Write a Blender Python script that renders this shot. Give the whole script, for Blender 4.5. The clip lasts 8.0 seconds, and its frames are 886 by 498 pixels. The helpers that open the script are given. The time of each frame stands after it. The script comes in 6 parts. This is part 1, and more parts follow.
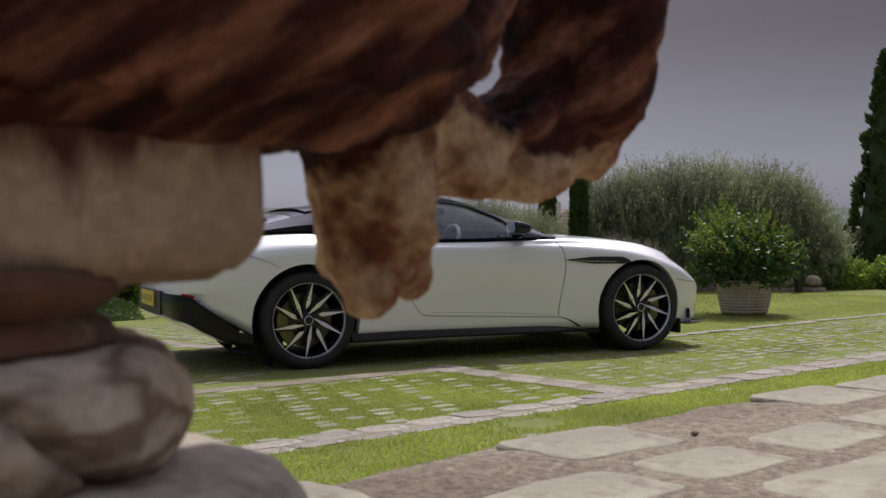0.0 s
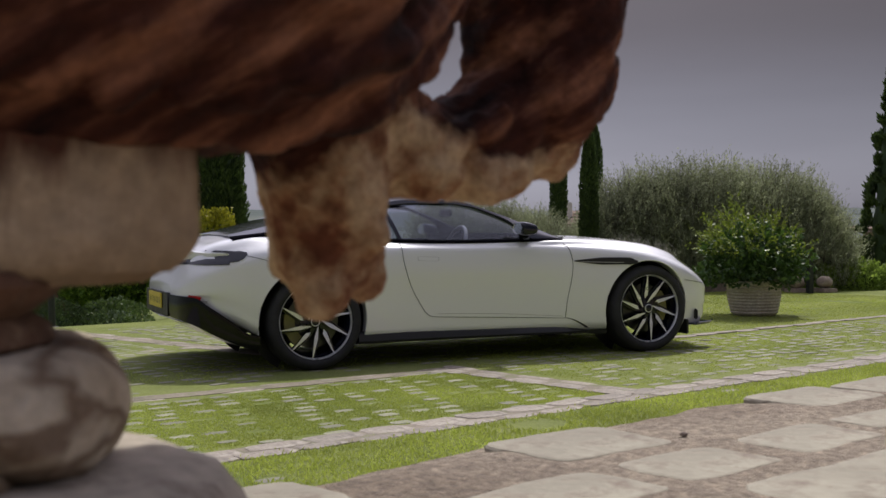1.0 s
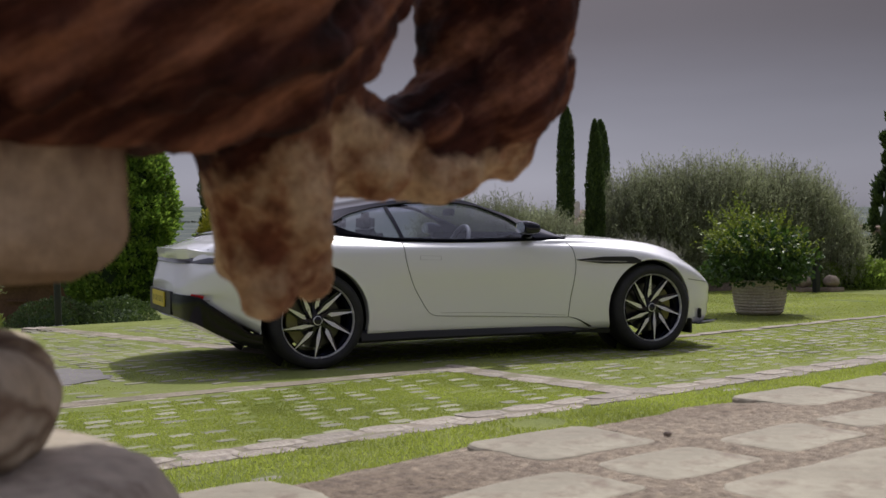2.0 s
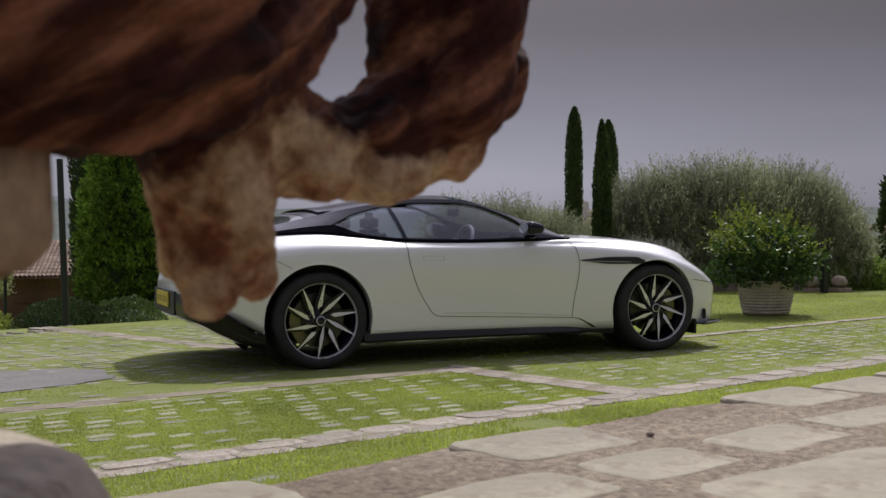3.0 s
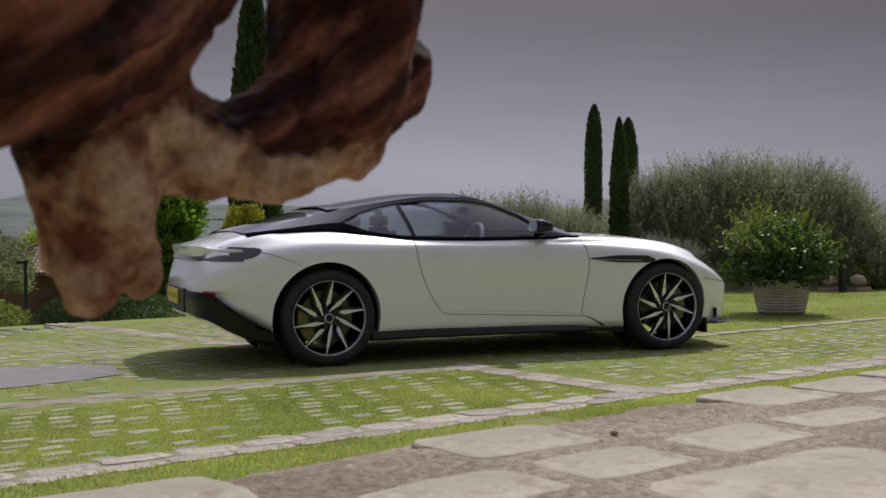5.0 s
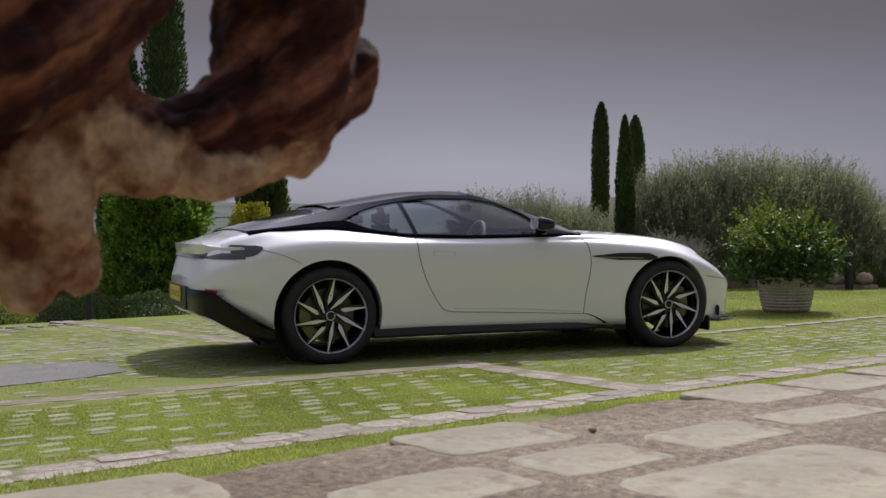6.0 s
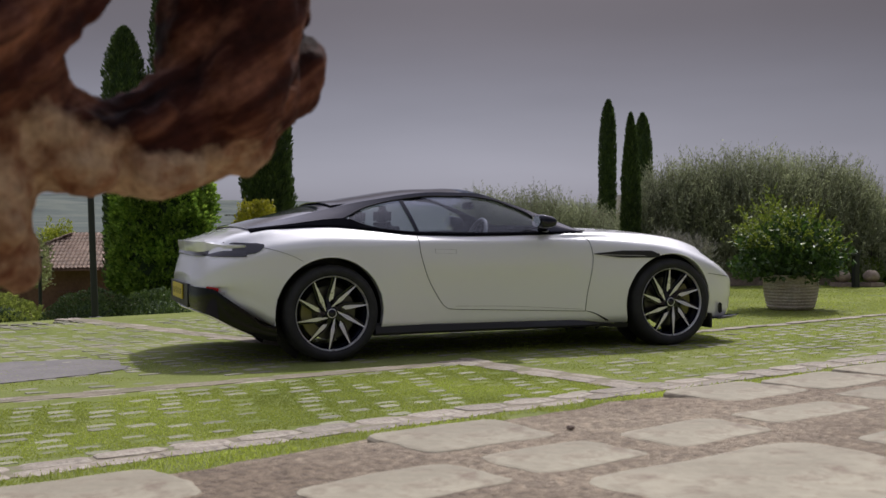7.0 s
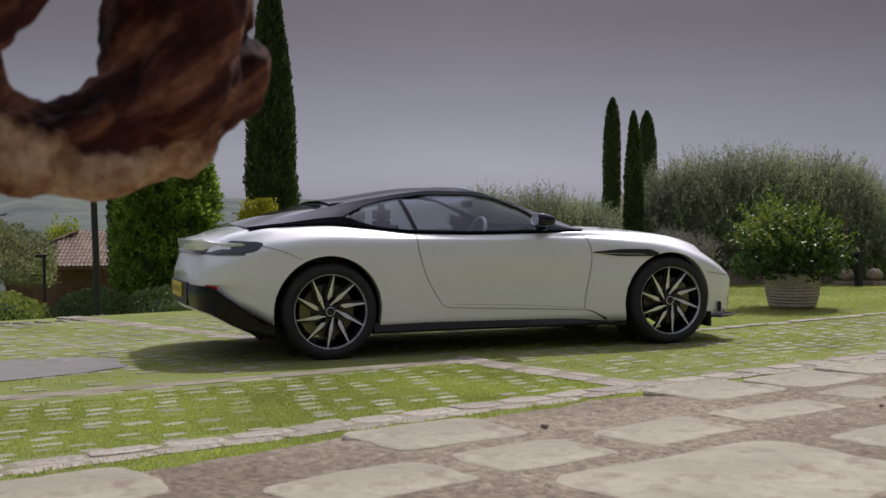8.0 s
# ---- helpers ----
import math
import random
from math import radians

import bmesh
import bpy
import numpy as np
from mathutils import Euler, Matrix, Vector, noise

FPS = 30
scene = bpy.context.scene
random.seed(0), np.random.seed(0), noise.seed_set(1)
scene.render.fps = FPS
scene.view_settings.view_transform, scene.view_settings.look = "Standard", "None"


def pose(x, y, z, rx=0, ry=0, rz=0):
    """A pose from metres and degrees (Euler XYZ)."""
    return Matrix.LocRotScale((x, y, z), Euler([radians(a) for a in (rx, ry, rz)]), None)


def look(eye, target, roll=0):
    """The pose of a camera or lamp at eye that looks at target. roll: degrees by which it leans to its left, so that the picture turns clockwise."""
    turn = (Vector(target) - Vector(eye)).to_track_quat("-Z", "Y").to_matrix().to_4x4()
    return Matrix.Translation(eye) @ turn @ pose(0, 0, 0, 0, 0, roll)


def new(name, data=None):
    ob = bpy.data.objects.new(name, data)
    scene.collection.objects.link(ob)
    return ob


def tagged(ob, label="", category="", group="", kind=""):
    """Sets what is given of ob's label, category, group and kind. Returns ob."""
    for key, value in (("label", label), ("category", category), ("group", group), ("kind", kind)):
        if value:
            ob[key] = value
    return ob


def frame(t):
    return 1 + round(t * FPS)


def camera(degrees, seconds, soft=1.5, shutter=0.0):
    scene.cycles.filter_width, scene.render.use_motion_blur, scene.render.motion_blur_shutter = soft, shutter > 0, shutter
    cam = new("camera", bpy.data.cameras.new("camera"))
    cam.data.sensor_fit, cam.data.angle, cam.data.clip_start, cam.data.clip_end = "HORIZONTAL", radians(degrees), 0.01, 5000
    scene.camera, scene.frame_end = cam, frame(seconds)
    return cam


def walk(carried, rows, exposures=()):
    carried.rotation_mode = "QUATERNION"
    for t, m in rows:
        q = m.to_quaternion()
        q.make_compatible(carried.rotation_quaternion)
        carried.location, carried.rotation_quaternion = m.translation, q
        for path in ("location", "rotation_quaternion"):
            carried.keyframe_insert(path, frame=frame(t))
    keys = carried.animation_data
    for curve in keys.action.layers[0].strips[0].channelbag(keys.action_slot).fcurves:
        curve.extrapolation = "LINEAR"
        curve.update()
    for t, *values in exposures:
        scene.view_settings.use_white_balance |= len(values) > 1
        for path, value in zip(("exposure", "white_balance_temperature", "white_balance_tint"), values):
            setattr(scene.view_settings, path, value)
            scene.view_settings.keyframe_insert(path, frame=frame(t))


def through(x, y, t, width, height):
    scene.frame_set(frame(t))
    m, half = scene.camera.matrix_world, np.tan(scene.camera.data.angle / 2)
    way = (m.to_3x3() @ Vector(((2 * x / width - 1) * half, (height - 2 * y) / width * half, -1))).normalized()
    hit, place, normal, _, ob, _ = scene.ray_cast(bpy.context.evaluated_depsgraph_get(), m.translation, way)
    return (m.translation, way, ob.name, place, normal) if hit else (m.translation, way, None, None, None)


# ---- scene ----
cam = camera(41.0, 8.0, soft=1.5)
cam.data.dof.use_dof = True
cam.data.dof.focus_distance = 9.6
cam.data.dof.aperture_fstop = 12.0
PATH = [
    (0, (-2.52, -9.082, 1.014), (-1.717, -7.25, 0.977), -0.4),
    (0.5, (-2.499, -9.091, 1.014), (-1.705, -7.256, 0.978), -0.5),
    (1, (-2.477, -9.102, 1.014), (-1.694, -7.261, 0.979), -0.5),
    (1.5, (-2.455, -9.112, 1.014), (-1.68, -7.268, 0.978), -0.5),
    (3, (-2.383, -9.145, 1.014), (-1.631, -7.292, 0.978), -0.5),
    (3.5, (-2.359, -9.158, 1.014), (-1.618, -7.301, 0.978), -0.5),
    (4, (-2.333, -9.169, 1.014), (-1.6, -7.309, 0.977), -0.5),
    (4.5, (-2.306, -9.18, 1.014), (-1.583, -7.316, 0.976), -0.4),
    (6, (-2.225, -9.22, 1.013), (-1.526, -7.347, 0.97), -0.4),
    (6.5, (-2.199, -9.232, 1.013), (-1.508, -7.356, 0.968), -0.4),
    (7, (-2.17, -9.246, 1.013), (-1.486, -7.367, 0.966), -0.4),
    (7.5, (-2.145, -9.265, 1.014), (-1.467, -7.384, 0.966), -0.4),
    (8, (-2.115, -9.278, 1.015), (-1.442, -7.395, 0.965), -0.4),
]
walk(cam, [(t, look(eye, target, roll)) for t, eye, target, roll in PATH])

# ---- world and sun ----
SUN_DIR = Vector((0.5, 0.5, 1.0)).normalized()
world = bpy.data.worlds.new("hazy_sky")
scene.world = world
world.use_nodes = True
wn, wl = world.node_tree.nodes, world.node_tree.links
sky = wn.new("ShaderNodeTexSky")
sky.sky_type, sky.sun_disc = "NISHITA", False
sky.sun_elevation = math.asin(SUN_DIR.z)
sky.sun_rotation = math.atan2(SUN_DIR.x, SUN_DIR.y)
sky.air_density, sky.dust_density = 1.0, 2.0
hazy = wn.new("ShaderNodeHueSaturation")
hazy.inputs["Saturation"].default_value = 0.25
tint = wn.new("ShaderNodeMix")
tint.data_type, tint.blend_type = "RGBA", "MULTIPLY"
tint.inputs[0].default_value = 1.0
tint.inputs[7].default_value = (0.985, 0.930, 1.09, 1)
wl.new(sky.outputs[0], hazy.inputs["Color"])
wl.new(hazy.outputs[0], tint.inputs[6])
# sky dulled towards the horizon, brightness added overhead to light the scene
up = wn.new("ShaderNodeTexCoord")
split = wn.new("ShaderNodeSeparateXYZ")
wl.new(up.outputs["Generated"], split.inputs[0])
rise = wn.new("ShaderNodeValToRGB")
rise.color_ramp.interpolation = "B_SPLINE"
while len(rise.color_ramp.elements) < 6:
    rise.color_ramp.elements.new(0.5)
for e, (p, c, warm) in zip(rise.color_ramp.elements, ((0.0, 0.38, 0.92), (0.07, 0.24, 0.96), (0.16, 0.090, 1.09), (0.27, 0.125, 1.09), (0.50, 0.94, 1.0), (0.85, 0.92, 0.99))):
    e.position, e.color = p, (c * warm, c, c * (2.0 - warm), 1)
wisp = wn.new("ShaderNodeTexNoise")
wisp.inputs["Scale"].default_value, wisp.inputs["Detail"].default_value = 3.0, 4
flat = wn.new("ShaderNodeMapping")
flat.inputs["Scale"].default_value = (1, 1, 5)
wl.new(up.outputs["Generated"], flat.inputs[0])
wl.new(flat.outputs[0], wisp.inputs["Vector"])
veil = wn.new("ShaderNodeMapRange")
for key, value in (("From Min", 0.3), ("From Max", 0.7), ("To Min", 1.40), ("To Max", 1.56)):
    veil.inputs[key].default_value = value
wl.new(wisp.outputs[0], veil.inputs["Value"])
thick = wn.new("ShaderNodeMix")
thick.data_type, thick.blend_type = "RGBA", "MULTIPLY"
thick.inputs[0].default_value = 1.0
wl.new(split.outputs[2], rise.inputs[0])
wl.new(rise.outputs[0], thick.inputs[6])
wl.new(veil.outputs[0], thick.inputs[7])
lifted_sky = wn.new("ShaderNodeMix")
lifted_sky.data_type, lifted_sky.blend_type = "RGBA", "MULTIPLY"
lifted_sky.inputs[0].default_value = 1.0
wl.new(tint.outputs[2], lifted_sky.inputs[6])
wl.new(thick.outputs[2], lifted_sky.inputs[7])
# darkening added to the sky from the valley side towards the lawn side
lawnward = wn.new("ShaderNodeVectorMath")
lawnward.operation = "DOT_PRODUCT"
lawnward.inputs[1].default_value = (0.93, -0.37, 0.0)
wl.new(up.outputs["Generated"], lawnward.inputs[0])
shade = wn.new("ShaderNodeMapRange")
shade.interpolation_type = "SMOOTHSTEP"
for key, value in (("From Min", -0.15), ("From Max", 0.55), ("To Min", 1.16), ("To Max", 0.68)):
    shade.inputs[key].default_value = value
wl.new(lawnward.outputs["Value"], shade.inputs["Value"])
dense = wn.new("ShaderNodeMix")
dense.data_type, dense.blend_type = "RGBA", "MULTIPLY"
dense.inputs[0].default_value = 1.0
wl.new(lifted_sky.outputs[2], dense.inputs[6])
wl.new(shade.outputs[0], dense.inputs[7])
wl.new(dense.outputs[2], wn["Background"].inputs["Color"])
wn["Background"].inputs["Strength"].default_value = 0.15
sun = new("sun", bpy.data.lights.new("sun", "SUN"))
sun.data.energy, sun.data.angle, sun.data.color = 3.4, radians(2.0), (1.0, 0.97, 0.92)
sun.matrix_world = look(SUN_DIR * 30, (0, 0, 0))
scene.view_settings.exposure = -0.2

# ---- materials ----
def material(name):
    m = bpy.data.materials.new(name)
    m.use_nodes = True
    return m, m.node_tree.nodes, m.node_tree.links, m.node_tree.nodes["Principled BSDF"]


def noise_node(n, l, scale, detail=4.0, rough=0.55, space="Object", stretch=None):
    co = n.new("ShaderNodeTexCoord")
    tex = n.new("ShaderNodeTexNoise")
    tex.inputs["Scale"].default_value = scale
    tex.inputs["Detail"].default_value = detail
    tex.inputs["Roughness"].default_value = rough
    if stretch:
        mp = n.new("ShaderNodeMapping")
        mp.inputs["Scale"].default_value = stretch
        l.new(co.outputs[space], mp.inputs[0])
        l.new(mp.outputs[0], tex.inputs["Vector"])
    else:
        l.new(co.outputs[space], tex.inputs["Vector"])
    return tex


def ramp_node(n, l, src, stops):
    r = n.new("ShaderNodeValToRGB")
    while len(r.color_ramp.elements) < len(stops):
        r.color_ramp.elements.new(0.5)
    for e, (p, c) in zip(r.color_ramp.elements, stops):
        e.position, e.color = p, (*c, 1)
    l.new(src, r.inputs[0])
    return r


def mix_node(n, l, a, b, fac, mode="MIX"):
    m = n.new("ShaderNodeMix")
    m.data_type, m.blend_type = "RGBA", mode
    for src, i in ((fac, 0), (a, 6), (b, 7)):
        if isinstance(src, float):
            m.inputs[i].default_value = src
        elif isinstance(src, tuple):
            m.inputs[i].default_value = (*src, 1)
        else:
            l.new(src, m.inputs[i])
    return m.outputs[2]


def surface(name, low, high, scale, fine=40.0, rough=0.8, bump=0.3, dist=0.01, spots=None, random_tint=0.0, metal=0.0, space="Object", spot_scale=None, spot_range=(0.5, 0.62), island=False, grains=(0.72, 1.15)):
    """A surface with large stains and fine grain, fine relief, and spots of another colour."""
    m, n, l, p = material(name)
    a = noise_node(n, l, scale, 5, 0.6, space)
    b = noise_node(n, l, fine, 6, 0.65, space)
    base = ramp_node(n, l, a.outputs[0], [(0.35, low), (0.65, high)]).outputs[0]
    grain = ramp_node(n, l, b.outputs[0], [(0.3, (grains[0],) * 3), (0.7, (grains[1],) * 3)]).outputs[0]
    col = mix_node(n, l, base, grain, 1.0, "MULTIPLY")
    if spots:
        s = noise_node(n, l, spot_scale or scale * 2.7, 6, 0.7, space)
        f = ramp_node(n, l, s.outputs[0], [(spot_range[0], (0, 0, 0)), (spot_range[1], (1, 1, 1))]).outputs[0]
        col = mix_node(n, l, col, spots, f)
    if random_tint:
        if island:
            rnd = n.new("ShaderNodeNewGeometry").outputs["Random Per Island"]
        else:
            rnd = n.new("ShaderNodeObjectInfo").outputs["Random"]
        v = ramp_node(n, l, rnd, [(0.0, (1 - random_tint,) * 3), (1.0, (1 + random_tint * 0.6,) * 3)]).outputs[0]
        col = mix_node(n, l, col, v, 1.0, "MULTIPLY")
    l.new(col, p.inputs["Base Color"])
    p.inputs["Roughness"].default_value = rough
    p.inputs["Metallic"].default_value = metal
    if bump:
        bp = n.new("ShaderNodeBump")
        bp.inputs["Strength"].default_value = bump
        bp.inputs["Distance"].default_value = dist
        l.new(b.outputs[0], bp.inputs["Height"])
        l.new(bp.outputs[0], p.inputs["Normal"])
    return m


def leaf_material(name, dark, light, rough=0.55, through=0.25, clump=1.5):
    """Leaves: colour varies from leaf to leaf and from clump to clump; some light passes through."""
    m, n, l, p = material(name)
    rnd = n.new("ShaderNodeNewGeometry").outputs["Random Per Island"]
    a = ramp_node(n, l, rnd, [(0.0, dark), (0.75, tuple((x + y) / 2 for x, y in zip(dark, light))), (1.0, light)]).outputs[0]
    c = noise_node(n, l, clump, 3)
    v = ramp_node(n, l, c.outputs[0], [(0.3, (0.65, 0.65, 0.65)), (0.7, (1.3, 1.3, 1.2))]).outputs[0]
    col = mix_node(n, l, a, v, 1.0, "MULTIPLY")
    l.new(col, p.inputs["Base Color"])
    p.inputs["Roughness"].default_value = rough
    tr = n.new("ShaderNodeBsdfTranslucent")
    l.new(col, tr.inputs["Color"])
    mx = n.new("ShaderNodeMixShader")
    mx.inputs[0].default_value = through
    l.new(p.outputs[0], mx.inputs[1])
    l.new(tr.outputs[0], mx.inputs[2])
    l.new(mx.outputs[0], n["Material Output"].inputs["Surface"])
    return m


def plain(name, col, rough=0.5, metal=0.0, coat=0.0):
    m, n, l, p = material(name)
    a = noise_node(n, l, 9.0, 4)
    v = ramp_node(n, l, a.outputs[0], [(0.3, tuple(c * 0.92 for c in col)), (0.7, tuple(min(1, c * 1.06) for c in col))])
    l.new(v.outputs[0], p.inputs["Base Color"])
    r = ramp_node(n, l, a.outputs[0], [(0.3, (rough * 0.85,) * 3), (0.7, (min(1, rough * 1.15),) * 3)])
    l.new(r.outputs[0], p.inputs["Roughness"])
    p.inputs["Metallic"].default_value = metal
    p.inputs["Coat Weight"].default_value = coat
    p.inputs["Coat Roughness"].default_value = 0.04
    return m


def glass(name, tintc, gloss=0.02, edge=0.36, least=0.05):
    m, n, l, p = material(name)
    n.remove(p)
    t = n.new("ShaderNodeBsdfTransparent")
    t.inputs[0].default_value = (*tintc, 1)
    g = n.new("ShaderNodeBsdfGlossy")
    g.inputs["Roughness"].default_value = gloss
    lw = n.new("ShaderNodeLayerWeight")
    lw.inputs[0].default_value = 0.5
    pw = n.new("ShaderNodeMath")
    pw.operation = "POWER"
    pw.inputs[1].default_value = 3.0
    l.new(lw.outputs["Facing"], pw.inputs[0])
    fr = n.new("ShaderNodeMath")
    fr.operation = "MULTIPLY_ADD"
    fr.inputs[1].default_value, fr.inputs[2].default_value = edge, least
    l.new(pw.outputs[0], fr.inputs[0])
    mx = n.new("ShaderNodeMixShader")
    l.new(fr.outputs[0], mx.inputs[0])
    l.new(t.outputs[0], mx.inputs[1])
    l.new(g.outputs[0], mx.inputs[2])
    l.new(mx.outputs[0], n["Material Output"].inputs["Surface"])
    return m


GRASS = surface("grass_ground", (0.10, 0.155, 0.03), (0.20, 0.27, 0.055), 1.3, 60, 0.95, 0.6, 0.02, spots=(0.20, 0.17, 0.10), spot_scale=2.1, spot_range=(0.55, 0.75), space="Object")
BLADE = leaf_material("grass_blade", (0.31, 0.37, 0.06), (0.48, 0.54, 0.12), 0.7, 0.5, 0.8)
SETT = surface("sett_stone", (0.235, 0.222, 0.15), (0.345, 0.328, 0.24), 9, 60, 0.85, 0.5, 0.006, spots=(0.18, 0.20, 0.085), spot_range=(0.46, 0.60), random_tint=0.28)
SETT_ISLAND = surface("sett_stone_far", (0.21, 0.20, 0.14), (0.32, 0.305, 0.235), 2.5, 60, 0.85, 0.5, 0.006, spots=(0.19, 0.20, 0.10), random_tint=0.25, island=True)
BAND = surface("band_stone", (0.27, 0.228, 0.178), (0.41, 0.365, 0.295), 6, 50, 0.85, 0.5, 0.006, spots=(0.20, 0.17, 0.14), random_tint=0.2)
FLAG = surface("flagstone", (0.255, 0.227, 0.164), (0.360, 0.324, 0.238), 4, 30, 0.85, 0.35, 0.008, spots=(0.20, 0.155, 0.11), spot_scale=13, spot_range=(0.51, 0.66), random_tint=0.10, grains=(0.88, 1.08))
RUBBLE, rn, rl, rp = material("rubble_mortar")
r_big, r_mid = noise_node(rn, rl, 2.2, 4), noise_node(rn, rl, 48, 6, 0.75)
peb = rn.new("ShaderNodeTexVoronoi")
peb.inputs["Scale"].default_value = 55
rl.new(rn.new("ShaderNodeTexCoord").outputs["Object"], peb.inputs["Vector"])
r_col = ramp_node(rn, rl, r_big.outputs[0], [(0.33, (0.34, 0.268, 0.192)), (0.52, (0.43, 0.350, 0.258)), (0.68, (0.52, 0.432, 0.320))]).outputs[0]
r_col = mix_node(rn, rl, r_col, ramp_node(rn, rl, r_mid.outputs[0], [(0.33, (0.50, 0.48, 0.46)), (0.5, (0.95, 0.94, 0.93)), (0.68, (1.3, 1.28, 1.25))]).outputs[0], 1.0, "MULTIPLY")
r_col = mix_node(rn, rl, r_col, ramp_node(rn, rl, peb.outputs["Color"], [(0.2, (0.75, 0.74, 0.74)), (0.8, (1.15, 1.14, 1.12))]).outputs[0], 0.8, "MULTIPLY")
rl.new(r_col, rp.inputs["Base Color"])
rp.inputs["Roughness"].default_value = 0.93
r_b1, r_b2 = rn.new("ShaderNodeBump"), rn.new("ShaderNodeBump")
r_b1.inputs["Strength"].default_value, r_b1.inputs["Distance"].default_value = 0.8, 0.012
r_b2.inputs["Strength"].default_value, r_b2.inputs["Distance"].default_value = 0.9, 0.03
rl.new(peb.outputs["Distance"], r_b1.inputs["Height"])
r_b1.invert = True
rl.new(r_mid.outputs[0], r_b2.inputs["Height"])
rl.new(r_b1.outputs[0], r_b2.inputs["Normal"])
rl.new(r_b2.outputs[0], rp.inputs["Normal"])
ASPHALT = surface("grey_paving", (0.145, 0.135, 0.13), (0.205, 0.19, 0.18), 2, 80, 0.9, 0.4, 0.004)
STATUE, tn, tl, tp = material("stained_shaded_stone")
t_big, t_mid, t_fine = noise_node(tn, tl, 10, 5, 0.6), noise_node(tn, tl, 19, 5, 0.6), noise_node(tn, tl, 90, 5, 0.7)
t_streak = noise_node(tn, tl, 11, 4, 0.6, "Object", (0.35, 1, 2.2))
t_turn = tn.new("ShaderNodeMapping")
t_turn.inputs["Rotation"].default_value = (0, radians(34), 0)
tl.new(tn.new("ShaderNodeTexCoord").outputs["Object"], t_turn.inputs[0])
tl.new(t_turn.outputs[0], t_streak.inputs["Vector"].links[0].from_node.inputs[0])
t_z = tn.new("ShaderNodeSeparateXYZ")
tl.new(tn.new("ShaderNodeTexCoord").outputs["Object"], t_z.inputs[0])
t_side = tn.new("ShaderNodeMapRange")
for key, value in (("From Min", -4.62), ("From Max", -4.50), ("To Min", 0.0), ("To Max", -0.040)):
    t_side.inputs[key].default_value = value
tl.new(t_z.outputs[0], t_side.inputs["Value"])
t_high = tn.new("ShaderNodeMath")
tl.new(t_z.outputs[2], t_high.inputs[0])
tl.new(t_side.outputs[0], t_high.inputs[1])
# red-brown stain over cream; the dark top also has shade put into it
t_stain_shade = tn.new("ShaderNodeMapRange")
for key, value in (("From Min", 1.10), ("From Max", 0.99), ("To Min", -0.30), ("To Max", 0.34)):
    t_stain_shade.inputs[key].default_value = value
tl.new(t_high.outputs[0], t_stain_shade.inputs["Value"])
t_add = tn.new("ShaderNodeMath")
tl.new(t_stain_shade.outputs[0], t_add.inputs[0])
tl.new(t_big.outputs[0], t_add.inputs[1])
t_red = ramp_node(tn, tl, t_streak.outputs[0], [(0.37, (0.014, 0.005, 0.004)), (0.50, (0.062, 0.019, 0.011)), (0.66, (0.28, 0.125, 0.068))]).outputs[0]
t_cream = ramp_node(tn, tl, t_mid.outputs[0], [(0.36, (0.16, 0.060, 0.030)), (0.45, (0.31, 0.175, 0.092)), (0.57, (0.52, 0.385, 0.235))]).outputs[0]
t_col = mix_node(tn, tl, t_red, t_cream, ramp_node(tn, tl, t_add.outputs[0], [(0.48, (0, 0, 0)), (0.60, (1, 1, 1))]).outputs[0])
t_col = mix_node(tn, tl, t_col, ramp_node(tn, tl, t_fine.outputs[0], [(0.3, (0.7, 0.7, 0.7)), (0.7, (1.2, 1.2, 1.2))]).outputs[0], 1.0, "MULTIPLY")
tl.new(t_col, tp.inputs["Base Color"])
tp.inputs["Roughness"].default_value = 0.88
tp.inputs["Specular IOR Level"].default_value = 0.2
t_bump = tn.new("ShaderNodeBump")
t_bump.inputs["Strength"].default_value, t_bump.inputs["Distance"].default_value = 0.9, 0.012
tl.new(t_mid.outputs[0], t_bump.inputs["Height"])
tl.new(t_bump.outputs[0], tp.inputs["Normal"])
# block: tan stone with rusty runs that come down from its upper edge
BLOCK_STONE, kn, kl, kp = material("rust_stained_block")
k_big, k_fine = noise_node(kn, kl, 8, 5, 0.6), noise_node(kn, kl, 60, 6, 0.7)
k_run = noise_node(kn, kl, 16, 5, 0.65, "Object", (1, 1, 0.25))
k_z = kn.new("ShaderNodeSeparateXYZ")
kl.new(kn.new("ShaderNodeTexCoord").outputs["Object"], k_z.inputs[0])
k_top = kn.new("ShaderNodeMapRange")
for key, value in (("From Min", 0.425), ("From Max", 0.466), ("To Min", -0.04), ("To Max", 0.26)):
    k_top.inputs[key].default_value = value
kl.new(k_z.outputs[2], k_top.inputs["Value"])
k_add = kn.new("ShaderNodeMath")
kl.new(k_top.outputs[0], k_add.inputs[0])
kl.new(k_run.outputs[0], k_add.inputs[1])
k_tan = ramp_node(kn, kl, k_big.outputs[0], [(0.35, (0.34, 0.235, 0.13)), (0.65, (0.54, 0.42, 0.28))]).outputs[0]
k_col = mix_node(kn, kl, k_tan, (0.10, 0.035, 0.018), ramp_node(kn, kl, k_add.outputs[0], [(0.52, (0, 0, 0)), (0.74, (1, 1, 1))]).outputs[0])
k_col = mix_node(kn, kl, k_col, ramp_node(kn, kl, k_fine.outputs[0], [(0.3, (0.72, 0.72, 0.72)), (0.7, (1.15, 1.15, 1.15))]).outputs[0], 1.0, "MULTIPLY")
kl.new(k_col, kp.inputs["Base Color"])
kp.inputs["Roughness"].default_value = 0.9
k_bump = kn.new("ShaderNodeBump")
k_bump.inputs["Strength"].default_value, k_bump.inputs["Distance"].default_value = 0.8, 0.006
